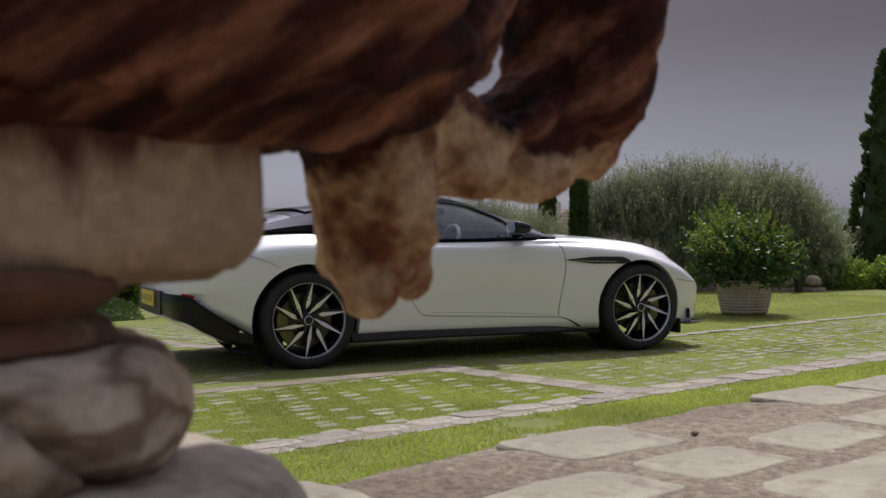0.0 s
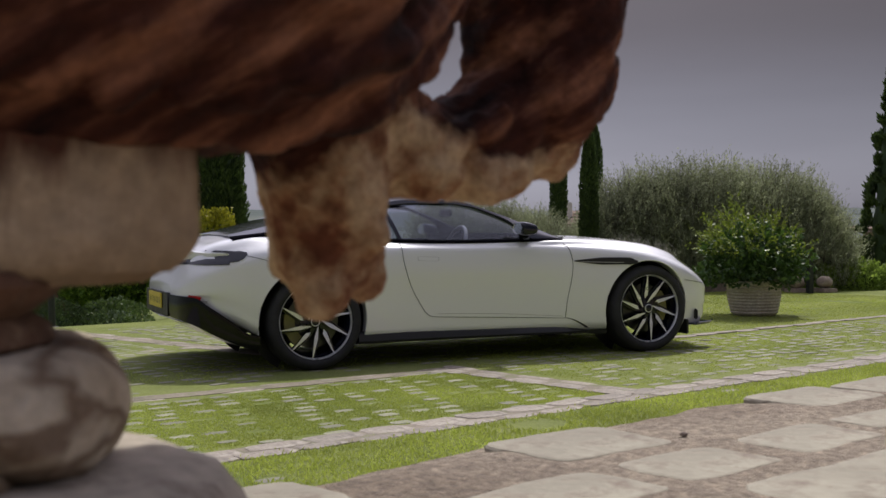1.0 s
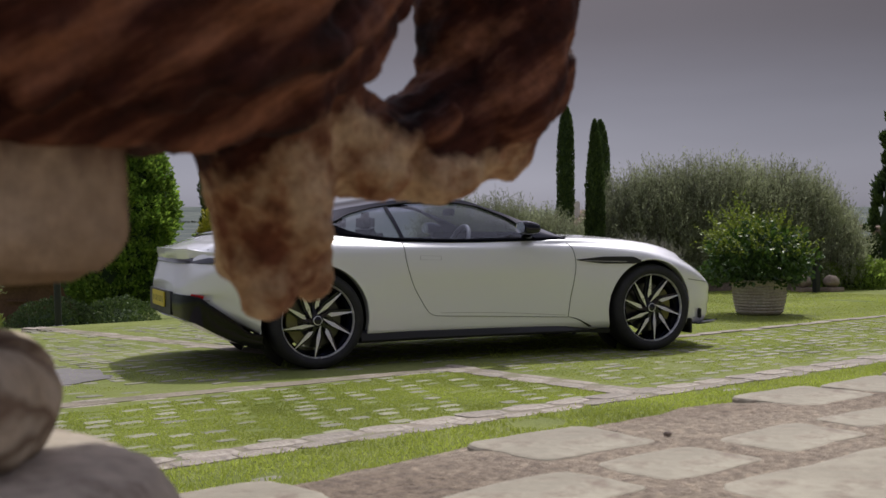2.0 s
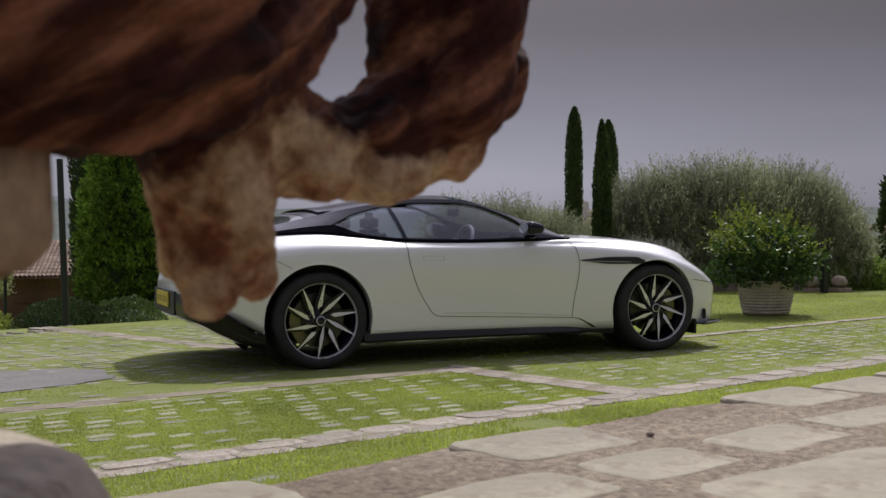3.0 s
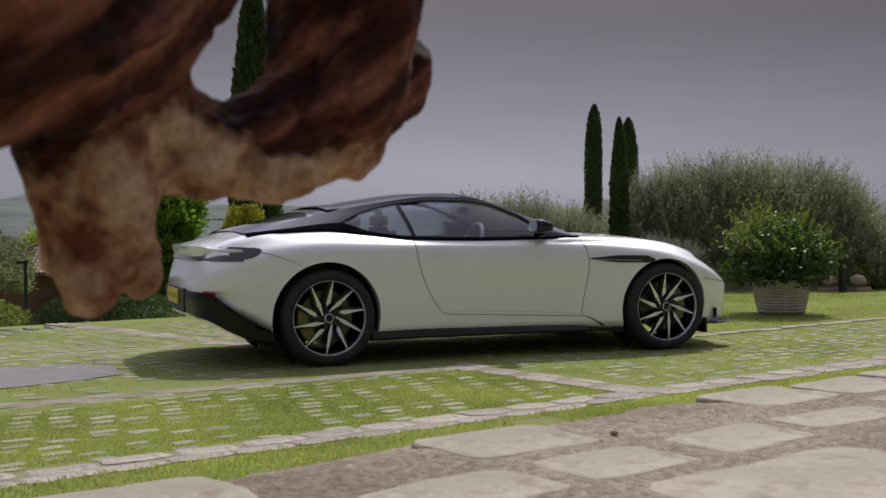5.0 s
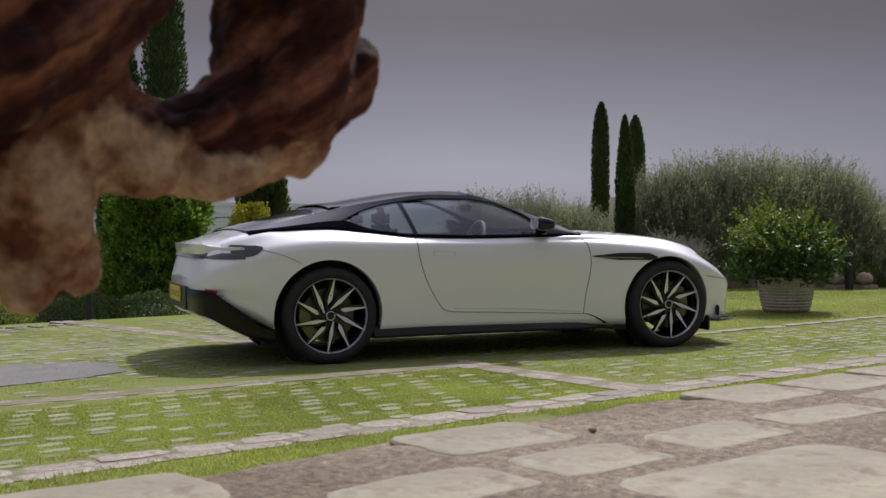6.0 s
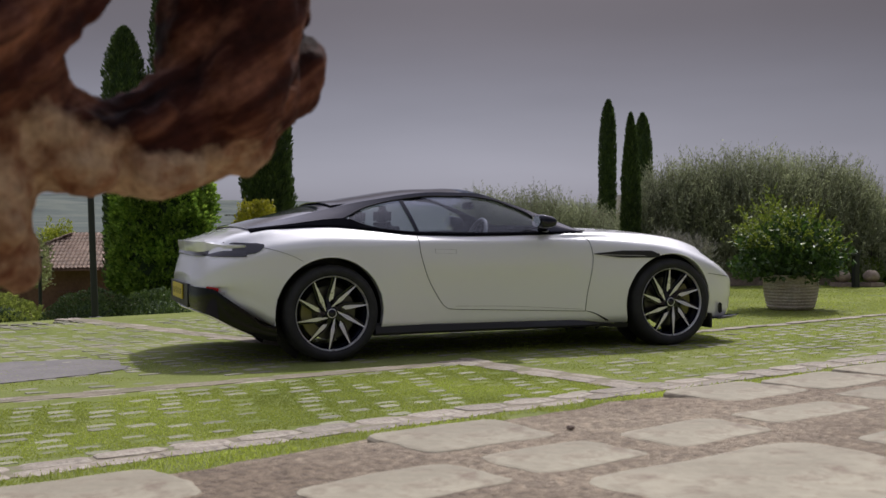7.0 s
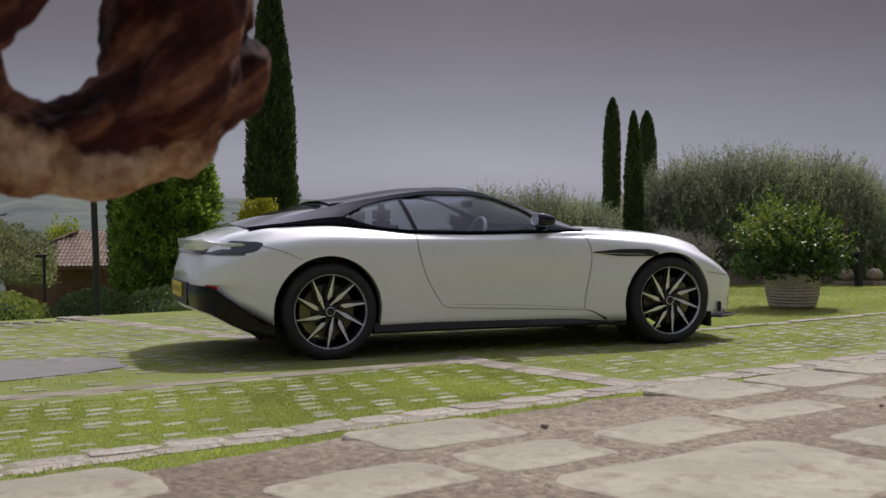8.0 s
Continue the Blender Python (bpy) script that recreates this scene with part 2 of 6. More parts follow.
kl.new(k_fine.outputs[0], k_bump.inputs["Height"])
kl.new(k_bump.outputs[0], kp.inputs["Normal"])
PED_GREY = surface("grey_stone", (0.42, 0.36, 0.28), (0.58, 0.515, 0.415), 6, 50, 0.9, 0.8, 0.005, spots=(0.12, 0.085, 0.06), spot_scale=9, spot_range=(0.52, 0.68))
# roll: pale stone with dark brown veins
BULB_STONE, bn, bl, bp_ = material("veined_pale_stone")
b_big, b_fine, b_vein = noise_node(bn, bl, 9, 5, 0.6), noise_node(bn, bl, 55, 6, 0.7), noise_node(bn, bl, 6.5, 3, 0.5, "Object", (1, 1, 2.2))
b_col = ramp_node(bn, bl, b_big.outputs[0], [(0.35, (0.48, 0.39, 0.27)), (0.62, (0.68, 0.60, 0.46))]).outputs[0]
b_col = mix_node(bn, bl, b_col, (0.15, 0.085, 0.045), ramp_node(bn, bl, b_vein.outputs[0], [(0.44, (0, 0, 0)), (0.485, (0.8, 0.8, 0.8)), (0.495, (0.8, 0.8, 0.8)), (0.54, (0, 0, 0))]).outputs[0])
b_col = mix_node(bn, bl, b_col, ramp_node(bn, bl, b_fine.outputs[0], [(0.3, (0.72, 0.72, 0.72)), (0.7, (1.15, 1.15, 1.15))]).outputs[0], 1.0, "MULTIPLY")
bl.new(b_col, bp_.inputs["Base Color"])
bp_.inputs["Roughness"].default_value = 0.9
b_bump = bn.new("ShaderNodeBump")
b_bump.inputs["Strength"].default_value, b_bump.inputs["Distance"].default_value = 0.9, 0.008
bl.new(b_fine.outputs[0], b_bump.inputs["Height"])
bl.new(b_bump.outputs[0], bp_.inputs["Normal"])
PED_DARK = surface("dark_stained_stone", (0.05, 0.022, 0.012), (0.17, 0.085, 0.045), 9, 50, 0.9, 0.8, 0.005, spots=(0.30, 0.20, 0.12), spot_scale=7, spot_range=(0.56, 0.70))
PAINT, pn, pl, pp = material("white_pearl_paint")
flake = noise_node(pn, pl, 900, 2)
pl.new(ramp_node(pn, pl, flake.outputs[0], [(0.3, (0.80, 0.805, 0.81)), (0.7, (0.88, 0.88, 0.875))]).outputs[0], pp.inputs["Base Color"])
pp.inputs["Roughness"].default_value, pp.inputs["Metallic"].default_value = 0.36, 0.15
pp.inputs["Coat Weight"].default_value, pp.inputs["Coat Roughness"].default_value = 1.0, 0.05
BLACK_GLOSS = plain("gloss_black", (0.008, 0.009, 0.018), 0.07)
# pale half-metal base paints the sky's reflection onto the dark glass
REAR_GLASS = plain("tinted_sky_sheen_glass", (0.40, 0.41, 0.44), 0.05, 0.55, 1.0)
REAR_GLASS.node_tree.nodes["Principled BSDF"].inputs["Specular IOR Level"].default_value = 1.0
TRIM_BLACK = plain("black_trim", (0.006, 0.006, 0.008), 0.6)
TRIM_BLACK.node_tree.nodes["Principled BSDF"].inputs["Specular IOR Level"].default_value = 0.0
BLACK_SATIN = plain("satin_black", (0.014, 0.014, 0.015), 0.45)
DIFFUSER = plain("dark_diffuser", (0.004, 0.004, 0.005), 0.09)
DIFFUSER.node_tree.nodes["Principled BSDF"].inputs["Specular IOR Level"].default_value = 0.3
TYRE = surface("tyre_rubber", (0.012, 0.012, 0.013), (0.024, 0.024, 0.024), 12, 90, 0.75, 0.3, 0.002)
ALLOY = plain("bright_alloy", (0.80, 0.80, 0.80), 0.30, 0.55)
CHROME = plain("chrome", (0.8, 0.8, 0.8), 0.08, 1.0)
DISC = plain("brake_disc", (0.10, 0.10, 0.095), 0.35, 1.0)
CALIPER = plain("yellow_caliper", (0.32, 0.30, 0.10), 0.4)
RED_LAMP = plain("red_lamp", (0.55, 0.015, 0.015), 0.15, 0.0, 1.0)
SMOKE_LAMP = plain("smoked_lamp", (0.012, 0.012, 0.016), 0.12, 0.0, 0.6)
PLATE = plain("yellow_plate", (0.62, 0.50, 0.05), 0.5)
LEATHER = plain("dark_leather", (0.05, 0.05, 0.055), 0.85)
LEATHER.node_tree.nodes["Principled BSDF"].inputs["Specular IOR Level"].default_value = 0.15
PALE_TRIM = plain("pale_trim", (0.35, 0.34, 0.33), 0.5)
WINDOW = glass("tinted_glass", (0.86, 0.88, 0.92), 0.02, 0.36, 0.10)
SCREEN = glass("windscreen_glass", (0.74, 0.76, 0.80), 0.03, 0.04, 0.0)
DARK_LEAF = leaf_material("cypress_leaf", (0.036, 0.064, 0.020), (0.098, 0.15, 0.038), 0.6, 0.3, 1.2)
CONIFER_LEAF = leaf_material("conifer_leaf", (0.085, 0.175, 0.025), (0.35, 0.50, 0.075), 0.55, 0.55, 1.8)
OLIVE_LEAF = leaf_material("olive_leaf", (0.185, 0.205, 0.118), (0.385, 0.42, 0.268), 0.65, 0.5, 0.9)
SILVER_LEAF = leaf_material("silver_leaf", (0.20, 0.20, 0.16), (0.36, 0.35, 0.29), 0.7, 0.25, 2.0)
SHRUB_LEAF = leaf_material("shrub_leaf", (0.022, 0.058, 0.012), (0.10, 0.18, 0.03), 0.42, 0.25, 3.0)
YELLOW_LEAF = leaf_material("yellow_leaf", (0.26, 0.26, 0.02), (0.50, 0.47, 0.04), 0.5, 0.3, 2.0)
HEDGE_LEAF = leaf_material("hedge_leaf", (0.15, 0.235, 0.035), (0.36, 0.48, 0.09), 0.5, 0.5, 1.5)
BOX_LEAF = leaf_material("box_leaf", (0.055, 0.10, 0.028), (0.15, 0.21, 0.06), 0.5, 0.3, 1.5)
CLIP_LEAF = leaf_material("clipped_leaf", (0.16, 0.20, 0.040), (0.34, 0.39, 0.09), 0.5, 0.5, 1.5)
SHOOT_LEAF = leaf_material("shoot_leaf", (0.11, 0.165, 0.018), (0.31, 0.37, 0.05), 0.5, 0.35, 1.0)
SAGE_LEAF = leaf_material("sage_leaf", (0.13, 0.145, 0.062), (0.26, 0.285, 0.135), 0.65, 0.5, 0.9)
LIME_LEAF = leaf_material("lime_leaf", (0.20, 0.25, 0.022), (0.44, 0.48, 0.06), 0.5, 0.4, 1.0)
BARK = surface("bark", (0.07, 0.055, 0.04), (0.16, 0.13, 0.10), 10, 60, 0.9, 0.8, 0.01)
TERRACOTTA = surface("pale_terracotta", (0.38, 0.33, 0.26), (0.52, 0.47, 0.39), 5, 40, 0.85, 0.4, 0.004, spots=(0.30, 0.29, 0.22), spot_scale=7, spot_range=(0.55, 0.75))
ROOF_TILE = surface("roof_tile", (0.23, 0.155, 0.115), (0.36, 0.27, 0.21), 1.2, 12, 0.9, 0.5, 0.02, spots=(0.20, 0.15, 0.12), random_tint=0.12, island=True)
WALL_WARM = surface("brown_wall", (0.11, 0.058, 0.036), (0.18, 0.10, 0.062), 0.8, 10, 0.9, 0.4, 0.02)
WALL_PALE = surface("pale_wall", (0.42, 0.36, 0.30), (0.55, 0.49, 0.42), 0.8, 10, 0.9, 0.4, 0.02)
WALL_ROSE = surface("rose_brown_wall", (0.20, 0.15, 0.12), (0.30, 0.235, 0.19), 0.8, 10, 0.9, 0.4, 0.02)
WHITE_WALL = surface("white_wall", (0.62, 0.60, 0.56), (0.74, 0.72, 0.68), 0.8, 10, 0.9, 0.3, 0.02)
DRY_STONE = surface("dry_stone", (0.14, 0.10, 0.08), (0.28, 0.22, 0.17), 3, 20, 0.9, 0.9, 0.03)
POST_METAL = plain("dark_green_metal", (0.02, 0.024, 0.022), 0.5, 0.2)
WINDOW_GLOSS = plain("window_gloss", (0.05, 0.055, 0.05), 0.1, 0.0, 1.0)
DARK_OPENING = plain("dark_interior", (0.015, 0.012, 0.01), 0.8)
BALL_STONE = surface("rough_stone", (0.26, 0.20, 0.15), (0.40, 0.33, 0.26), 8, 50, 0.9, 0.7, 0.006)


# ---- mesh helpers ----
U, V = Vector((0.957, 0.290, 0)).normalized(), Vector((-0.290, 0.957, 0)).normalized()


def uv(u, v, z=0.0):
    """World place of court axes: u along the kerb lines, v away from the terrace."""
    return U * u + V * v + Vector((0, 0, z))


COURT_TURN = math.degrees(math.atan2(U.y, U.x))


def part(name, bm, mat, parent=None, label="", smooth=False, at=None):
    me = bpy.data.meshes.new(name)
    bm.to_mesh(me)
    bm.free()
    return part_mesh(name, me, mat, parent, label, smooth, at)


def part_mesh(name, me, mat, parent=None, label="", smooth=False, at=None):
    for mm in (mat if isinstance(mat, (list, tuple)) else (mat,)):
        me.materials.append(mm)
    if smooth:
        me.polygons.foreach_set("use_smooth", [True] * len(me.polygons))
        me.set_sharp_from_angle(angle=radians(52))
    ob = new(name, me)
    if at is not None:
        ob.matrix_basis = at
    if parent:
        ob.parent = parent
    if label:
        ob["label"] = label
    return ob


def from_data(name, verts, faces, mat, parent=None, label="", smooth=False, at=None):
    me = bpy.data.meshes.new(name)
    me.from_pydata([tuple(v) for v in verts], [], [tuple(f) for f in faces])
    me.update()
    return part_mesh(name, me, mat, parent, label, smooth, at)


def thing(name, m, label, category, group="", kind=""):
    ob = new(name)
    ob.matrix_basis = m
    ob.empty_display_size = 0.1
    return tagged(ob, label, category, group, kind)


def box_bm(sx, sy, sz, at=(0, 0, 0), bevel=0.0, seg=2):
    bm = bmesh.new()
    bmesh.ops.create_cube(bm, size=1, matrix=Matrix.Translation(at) @ Matrix.Diagonal((sx, sy, sz, 1)))
    if bevel:
        bmesh.ops.bevel(bm, geom=bm.edges[:], offset=bevel, segments=seg, affect="EDGES")
    return bm


def lathe_bm(profile, seg=48, axis="Z", cap=False):
    """Turned body: profile rows of (radius, height)."""
    bm = bmesh.new()
    rings = []
    for r, h in profile:
        ring = []
        for i in range(seg):
            a = 2 * math.pi * i / seg
            p = (r * math.cos(a), r * math.sin(a), h)
            if axis == "Y":
                p = (r * math.cos(a), h, r * math.sin(a))
            ring.append(bm.verts.new(p))
        rings.append(ring)
    for a, b in zip(rings, rings[1:]):
        for i in range(seg):
            j = (i + 1) % seg
            bm.faces.new((a[i], a[j], b[j], b[i]))
    if cap:
        bm.faces.new(rings[0])
        bm.faces.new(rings[-1])
    bmesh.ops.recalc_face_normals(bm, faces=bm.faces[:])
    return bm


def tube(points, radii, seg=10):
    """A bent round bar through points."""
    bm = bmesh.new()
    pts = [Vector(p) for p in points]
    rings = []
    for i, p in enumerate(pts):
        d = (pts[min(i + 1, len(pts) - 1)] - pts[max(i - 1, 0)]).normalized()
        x = d.orthogonal().normalized() if abs(d.z) > 0.95 else d.cross(Vector((0, 0, 1))).normalized()
        y = d.cross(x)
        r = radii[i] if isinstance(radii, (list, tuple)) else radii
        rings.append([bm.verts.new(p + (x * math.cos(a) + y * math.sin(a)) * r) for a in (2 * math.pi * k / seg for k in range(seg))])
    for a, b in zip(rings, rings[1:]):
        for i in range(seg):
            bm.faces.new((a[i], a[(i + 1) % seg], b[(i + 1) % seg], b[i]))
    bm.faces.new(rings[0])
    bm.faces.new(rings[-1])
    bmesh.ops.recalc_face_normals(bm, faces=bm.faces[:])
    return bm


def merge(*bms):
    out = bmesh.new()
    for b in bms:
        me = bpy.data.meshes.new("joined")
        b.to_mesh(me)
        b.free()
        out.from_mesh(me)
        bpy.data.meshes.remove(me)
    return out


def knots(xs, ys):
    """A smooth curve through knots, with no overshoot."""
    xs, ys = np.array(xs, float), np.array(ys, float)
    h, d = np.diff(xs), np.diff(ys) / np.diff(xs)
    m = np.zeros(len(xs))
    for i in range(1, len(xs) - 1):
        if d[i - 1] * d[i] > 0:
            w1, w2 = 2 * h[i] + h[i - 1], h[i] + 2 * h[i - 1]
            m[i] = (w1 + w2) / (w1 / d[i - 1] + w2 / d[i])
    m[0], m[-1] = d[0], d[-1]

    def f(x):
        x = min(max(x, xs[0]), xs[-1])
        i = min(int(np.searchsorted(xs, x, "right")) - 1, len(h) - 1)
        t = (x - xs[i]) / h[i]
        return float((2 * t**3 - 3 * t**2 + 1) * ys[i] + (t**3 - 2 * t**2 + t) * h[i] * m[i] + (3 * t**2 - 2 * t**3) * ys[i + 1] + (t**3 - t**2) * h[i] * m[i + 1])
    return f


def leaf_mesh(name, centres, dirs, length, width, mat, parent=None, label="", rng=None, at=None, spread=0.35):
    """Many small leaves: a folded rhomb of four corners at each centre, pointing along its direction."""
    rng = rng or np.random.default_rng(3)
    c = np.asarray(centres, float)
    d = np.asarray(dirs, float) + rng.normal(0, spread, c.shape)
    d /= np.linalg.norm(d, axis=1, keepdims=True) + 1e-9
    side = np.cross(d, rng.normal(0, 1, c.shape))
    side /= np.linalg.norm(side, axis=1, keepdims=True) + 1e-9
    k = rng.uniform(0.65, 1.3, (len(c), 1))
    ln, wd = length * k, width * k
    quad = np.stack([c - d * ln * 0.5, c + side * wd * 0.5, c + d * ln * 0.5, c - side * wd * 0.5], 1).reshape(-1, 3)
    me = bpy.data.meshes.new(name)
    count = len(c)
    me.vertices.add(count * 4)
    me.vertices.foreach_set("co", quad.astype(np.float32).ravel())
    me.loops.add(count * 4)
    me.loops.foreach_set("vertex_index", np.arange(count * 4, dtype=np.int32))
    me.polygons.add(count)
    me.polygons.foreach_set("loop_start", np.arange(0, count * 4, 4, dtype=np.int32))
    me.polygons.foreach_set("loop_total", np.full(count, 4, dtype=np.int32))
    me.update(calc_edges=True)
    me.validate()
    return part_mesh(name, me, mat, parent, label, False, at)

# ---- ground: court and lawn are level, the land falls away beyond the far left edge and rises to hills ----
def smooth(a, b, x):
    t = min(max((x - a) / (b - a), 0.0), 1.0)
    return t * t * (3 - 2 * t)


def land(x, y):
    v = V.x * x + V.y * y
    u = U.x * x + U.y * y
    left = 1 - smooth(3.0, 9.0, u - 0.25 * max(v - 5, 0))
    r = math.hypot(x, y)
    z = -left * 0.08 * min(max(v - 4.2, 0.0), 28.0)
    z -= smooth(28, 170, v) * left * 9.0
    z -= smooth(0, 60, -v - 14) * 2
    if r > 150:
        s = smooth(250, 1500, r)
        ridge = 26 + 16 * noise.noise(Vector((x * 0.0016 + 3.1, y * 0.0016, 0.3))) + 22 * noise.noise(Vector((x * 0.0045, y * 0.0045, 1.7)))
        side = smooth(-0.1, 0.22, -x / r + 0.22)
        z += s * (ridge * (0.55 + 0.85 * side))
    return z


rings = [0.0] + [1.2 * i for i in range(1, 16)] + [18 * 1.13**i for i in range(1, 44)]
spokes = 120
gv, gf = [(0, 0, land(0, 0))], []
for r in rings[1:]:
    for k in range(spokes):
        a = 2 * math.pi * k / spokes
        gv.append((r * math.cos(a), r * math.sin(a), land(r * math.cos(a), r * math.sin(a))))
for k in range(spokes):
    gf.append((0, 1 + k, 1 + (k + 1) % spokes))
for i in range(len(rings) - 2):
    a, b = 1 + i * spokes, 1 + (i + 1) * spokes
    for k in range(spokes):
        j = (k + 1) % spokes
        gf.append((a + k, b + k, b + j, a + j))
gm, gn, gl, gp = material("land")
near_a = noise_node(gn, gl, 0.9, 5)
near_b = noise_node(gn, gl, 45, 5, 0.7)
meadow = ramp_node(gn, gl, near_a.outputs[0], [(0.32, (0.130, 0.165, 0.038)), (0.68, (0.215, 0.245, 0.062))]).outputs[0]
meadow = mix_node(gn, gl, meadow, ramp_node(gn, gl, near_b.outputs[0], [(0.3, (0.6, 0.6, 0.6)), (0.7, (1.25, 1.25, 1.2))]).outputs[0], 1.0, "MULTIPLY")
dust = noise_node(gn, gl, 0.55, 6, 0.62)
trace = noise_node(gn, gl, 5.5, 5, 0.7)
dusty = mix_node(gn, gl, ramp_node(gn, gl, dust.outputs[0], [(0.42, (0, 0, 0)), (0.62, (1, 1, 1))]).outputs[0], ramp_node(gn, gl, trace.outputs[0], [(0.40, (0, 0, 0)), (0.60, (1, 1, 1))]).outputs[0], 0.45)
meadow = mix_node(gn, gl, meadow, mix_node(gn, gl, meadow, (0.28, 0.29, 0.15), 0.35), dusty)
# distant woods greyed, the haze is mixed into these colours
far_a = noise_node(gn, gl, 0.02, 6, 0.65)
woods = ramp_node(gn, gl, far_a.outputs[0], [(0.40, (0.075, 0.090, 0.085)), (0.50, (0.10, 0.118, 0.105)), (0.62, (0.135, 0.15, 0.125))]).outputs[0]
place = gn.new("ShaderNodeTexCoord")
length = gn.new("ShaderNodeVectorMath")
length.operation = "LENGTH"
gl.new(place.outputs["Object"], length.inputs[0])
away = gn.new("ShaderNodeMapRange")
away.inputs["From Min"].default_value, away.inputs["From Max"].default_value = 22, 90
gl.new(length.outputs["Value"], away.inputs["Value"])
gl.new(mix_node(gn, gl, meadow, woods, away.outputs[0]), gp.inputs["Base Color"])
gp.inputs["Roughness"].default_value = 0.95
gp.inputs["Specular IOR Level"].default_value = 0.1
gb = gn.new("ShaderNodeBump")
gb.inputs["Strength"].default_value, gb.inputs["Distance"].default_value = 0.5, 0.02
gl.new(near_b.outputs[0], gb.inputs["Height"])
gl.new(gb.outputs[0], gp.inputs["Normal"])
ground = from_data("ground", gv, gf, gm, smooth=True)
tagged(ground, "mown green grass court and lawn falling to wooded hills", "ground", kind="structure")

# ---- grey worn drive strip in the court, a thin slab on the grass ----
rng = np.random.default_rng(11)
bm = bmesh.new()
outline = []
for i in range(110):
    a = 2 * math.pi * i / 110
    ex, ey = math.copysign(abs(math.cos(a)) ** 0.35, math.cos(a)) * 3.35, math.copysign(abs(math.sin(a)) ** 0.6, math.sin(a)) * 0.60
    outline.append(bm.verts.new(uv(-4.85 + ex + 0.10 * noise.noise(Vector((i * 0.31, 0, 0))), 0.04 + ey + 0.07 * noise.noise(Vector((0, i * 0.33, 0))), 0.006)))
face = bm.faces.new(outline)
solid = bmesh.ops.extrude_face_region(bm, geom=[face])
bmesh.ops.translate(bm, verts=[e for e in solid["geom"] if isinstance(e, bmesh.types.BMVert)], vec=(0, 0, -0.05))
bmesh.ops.recalc_face_normals(bm, faces=bm.faces[:])
tagged(part("drive_strip", bm, ASPHALT), "worn grey paved strip set in the grass", "paving", kind="structure")


# ---- raised terrace with a rubble mortar top ----
TERRACE_Z, EDGE_V = 0.61, -6.28
bm = bmesh.new()
u0, u1, v0, v1 = -12.0, 14.0, -16.0, EDGE_V
us = list(np.concatenate([np.linspace(u0, -5.2, 12)[:-1], np.linspace(-5.2, -0.5, 150), np.linspace(-0.5, u1, 30)[1:]]))
vs = list(np.concatenate([np.linspace(v0, -8.0, 10)[:-1], np.linspace(-8.0, v1, 60)]))
grid = []
for v in vs:
    row = []
    for u in us:
        w = 0.0022 * noise.noise(Vector((u * 5, v * 5, 0))) + 0.0018 * noise.noise(Vector((u * 17, v * 17, 4)))
        edge = smooth(v1 - 0.16, v1, v)
        vv = v + edge * (0.04 * noise.noise(Vector((u * 2.3, 0, 9))) + 0.02 * noise.noise(Vector((u * 9, 0, 3))) - 0.07 * smooth(3.3, 4.0, -u) - 0.03)
        row.append(bm.verts.new(uv(u, vv, TERRACE_Z + w - 0.003 - 0.012 * edge)))
    grid.append(row)
for a, b in zip(grid, grid[1:]):
    for i in range(len(us) - 1):
        bm.faces.new((a[i], a[i + 1], b[i + 1], b[i]))
low = [bm.verts.new(p.co * 1.0) for p in grid[-1]]
for p in low:
    p.co.z = -0.05
for i in range(len(us) - 1):
    bm.faces.new((grid[-1][i], grid[-1][i + 1], low[i + 1], low[i]))
terrace = part("terrace", bm, RUBBLE, smooth=True)
tagged(terrace, "raised terrace of pinkish rubble mortar with inset flagstones", "terrace", kind="structure")


def stone_mesh(name, rx, ry, thick, seed, corners=4.0, n=14, rough=0.10, dome=0.004):
    """A flat stone of uneven outline, with a rounded rim."""
    bm = bmesh.new()
    rims = []
    for inset, z in ((0.0, -thick), (0.0, -0.006), (0.03, -0.0015), (0.10, 0.0)):
        ring = []
        for i in range(n):
            a = 2 * math.pi * (i + 0.5) / n
            k = (abs(math.cos(a)) ** corners + abs(math.sin(a)) ** corners) ** (-1 / corners)
            k *= 1 + rough * noise.noise(Vector((math.cos(a) * 1.7 + seed * 3.1, math.sin(a) * 1.7, seed))) + 0.28 * rough * noise.noise(Vector((math.cos(a) * 5.3 + seed, math.sin(a) * 5.3, seed * 2.0)))
            d = min(rx, ry) * inset
            ring.append(bm.verts.new(((rx - d) * k * math.cos(a), (ry - d) * k * math.sin(a), z)))
        rims.append(ring)
    for a, b in zip(rims, rims[1:]):
        for i in range(n):
            bm.faces.new((a[i], a[(i + 1) % n], b[(i + 1) % n], b[i]))
    top = bm.verts.new((0, 0, dome))
    for i in range(n):
        bm.faces.new((rims[-1][i], rims[-1][(i + 1) % n], top))
    bmesh.ops.recalc_face_normals(bm, faces=bm.faces[:])
    me = bpy.data.meshes.new(name)
    bm.to_mesh(me)
    bm.free()
    return me



# ---- the car: x forward, near side at y < 0, wheels on z = 0, rear axle at x = 0 ----
AXLE, WHEEL_R = 2.805, 0.352
half_w = knots([-0.945, -0.918, -0.854, -0.709, -0.4, 0.0, 0.4, 0.9, 1.5, 2.1, 2.6, 2.9, 3.2, 3.4, 3.55, 3.65], [0.46, 0.64, 0.77, 0.88, 0.955, 0.972, 0.955, 0.925, 0.92, 0.935, 0.962, 0.965, 0.92, 0.82, 0.64, 0.36])
z_low = knots([-0.945, -0.827, -0.554, -0.4, 0.0, 2.3, 3.2, 3.5, 3.65], [0.46, 0.42, 0.34, 0.26, 0.20, 0.19, 0.18, 0.22, 0.34])
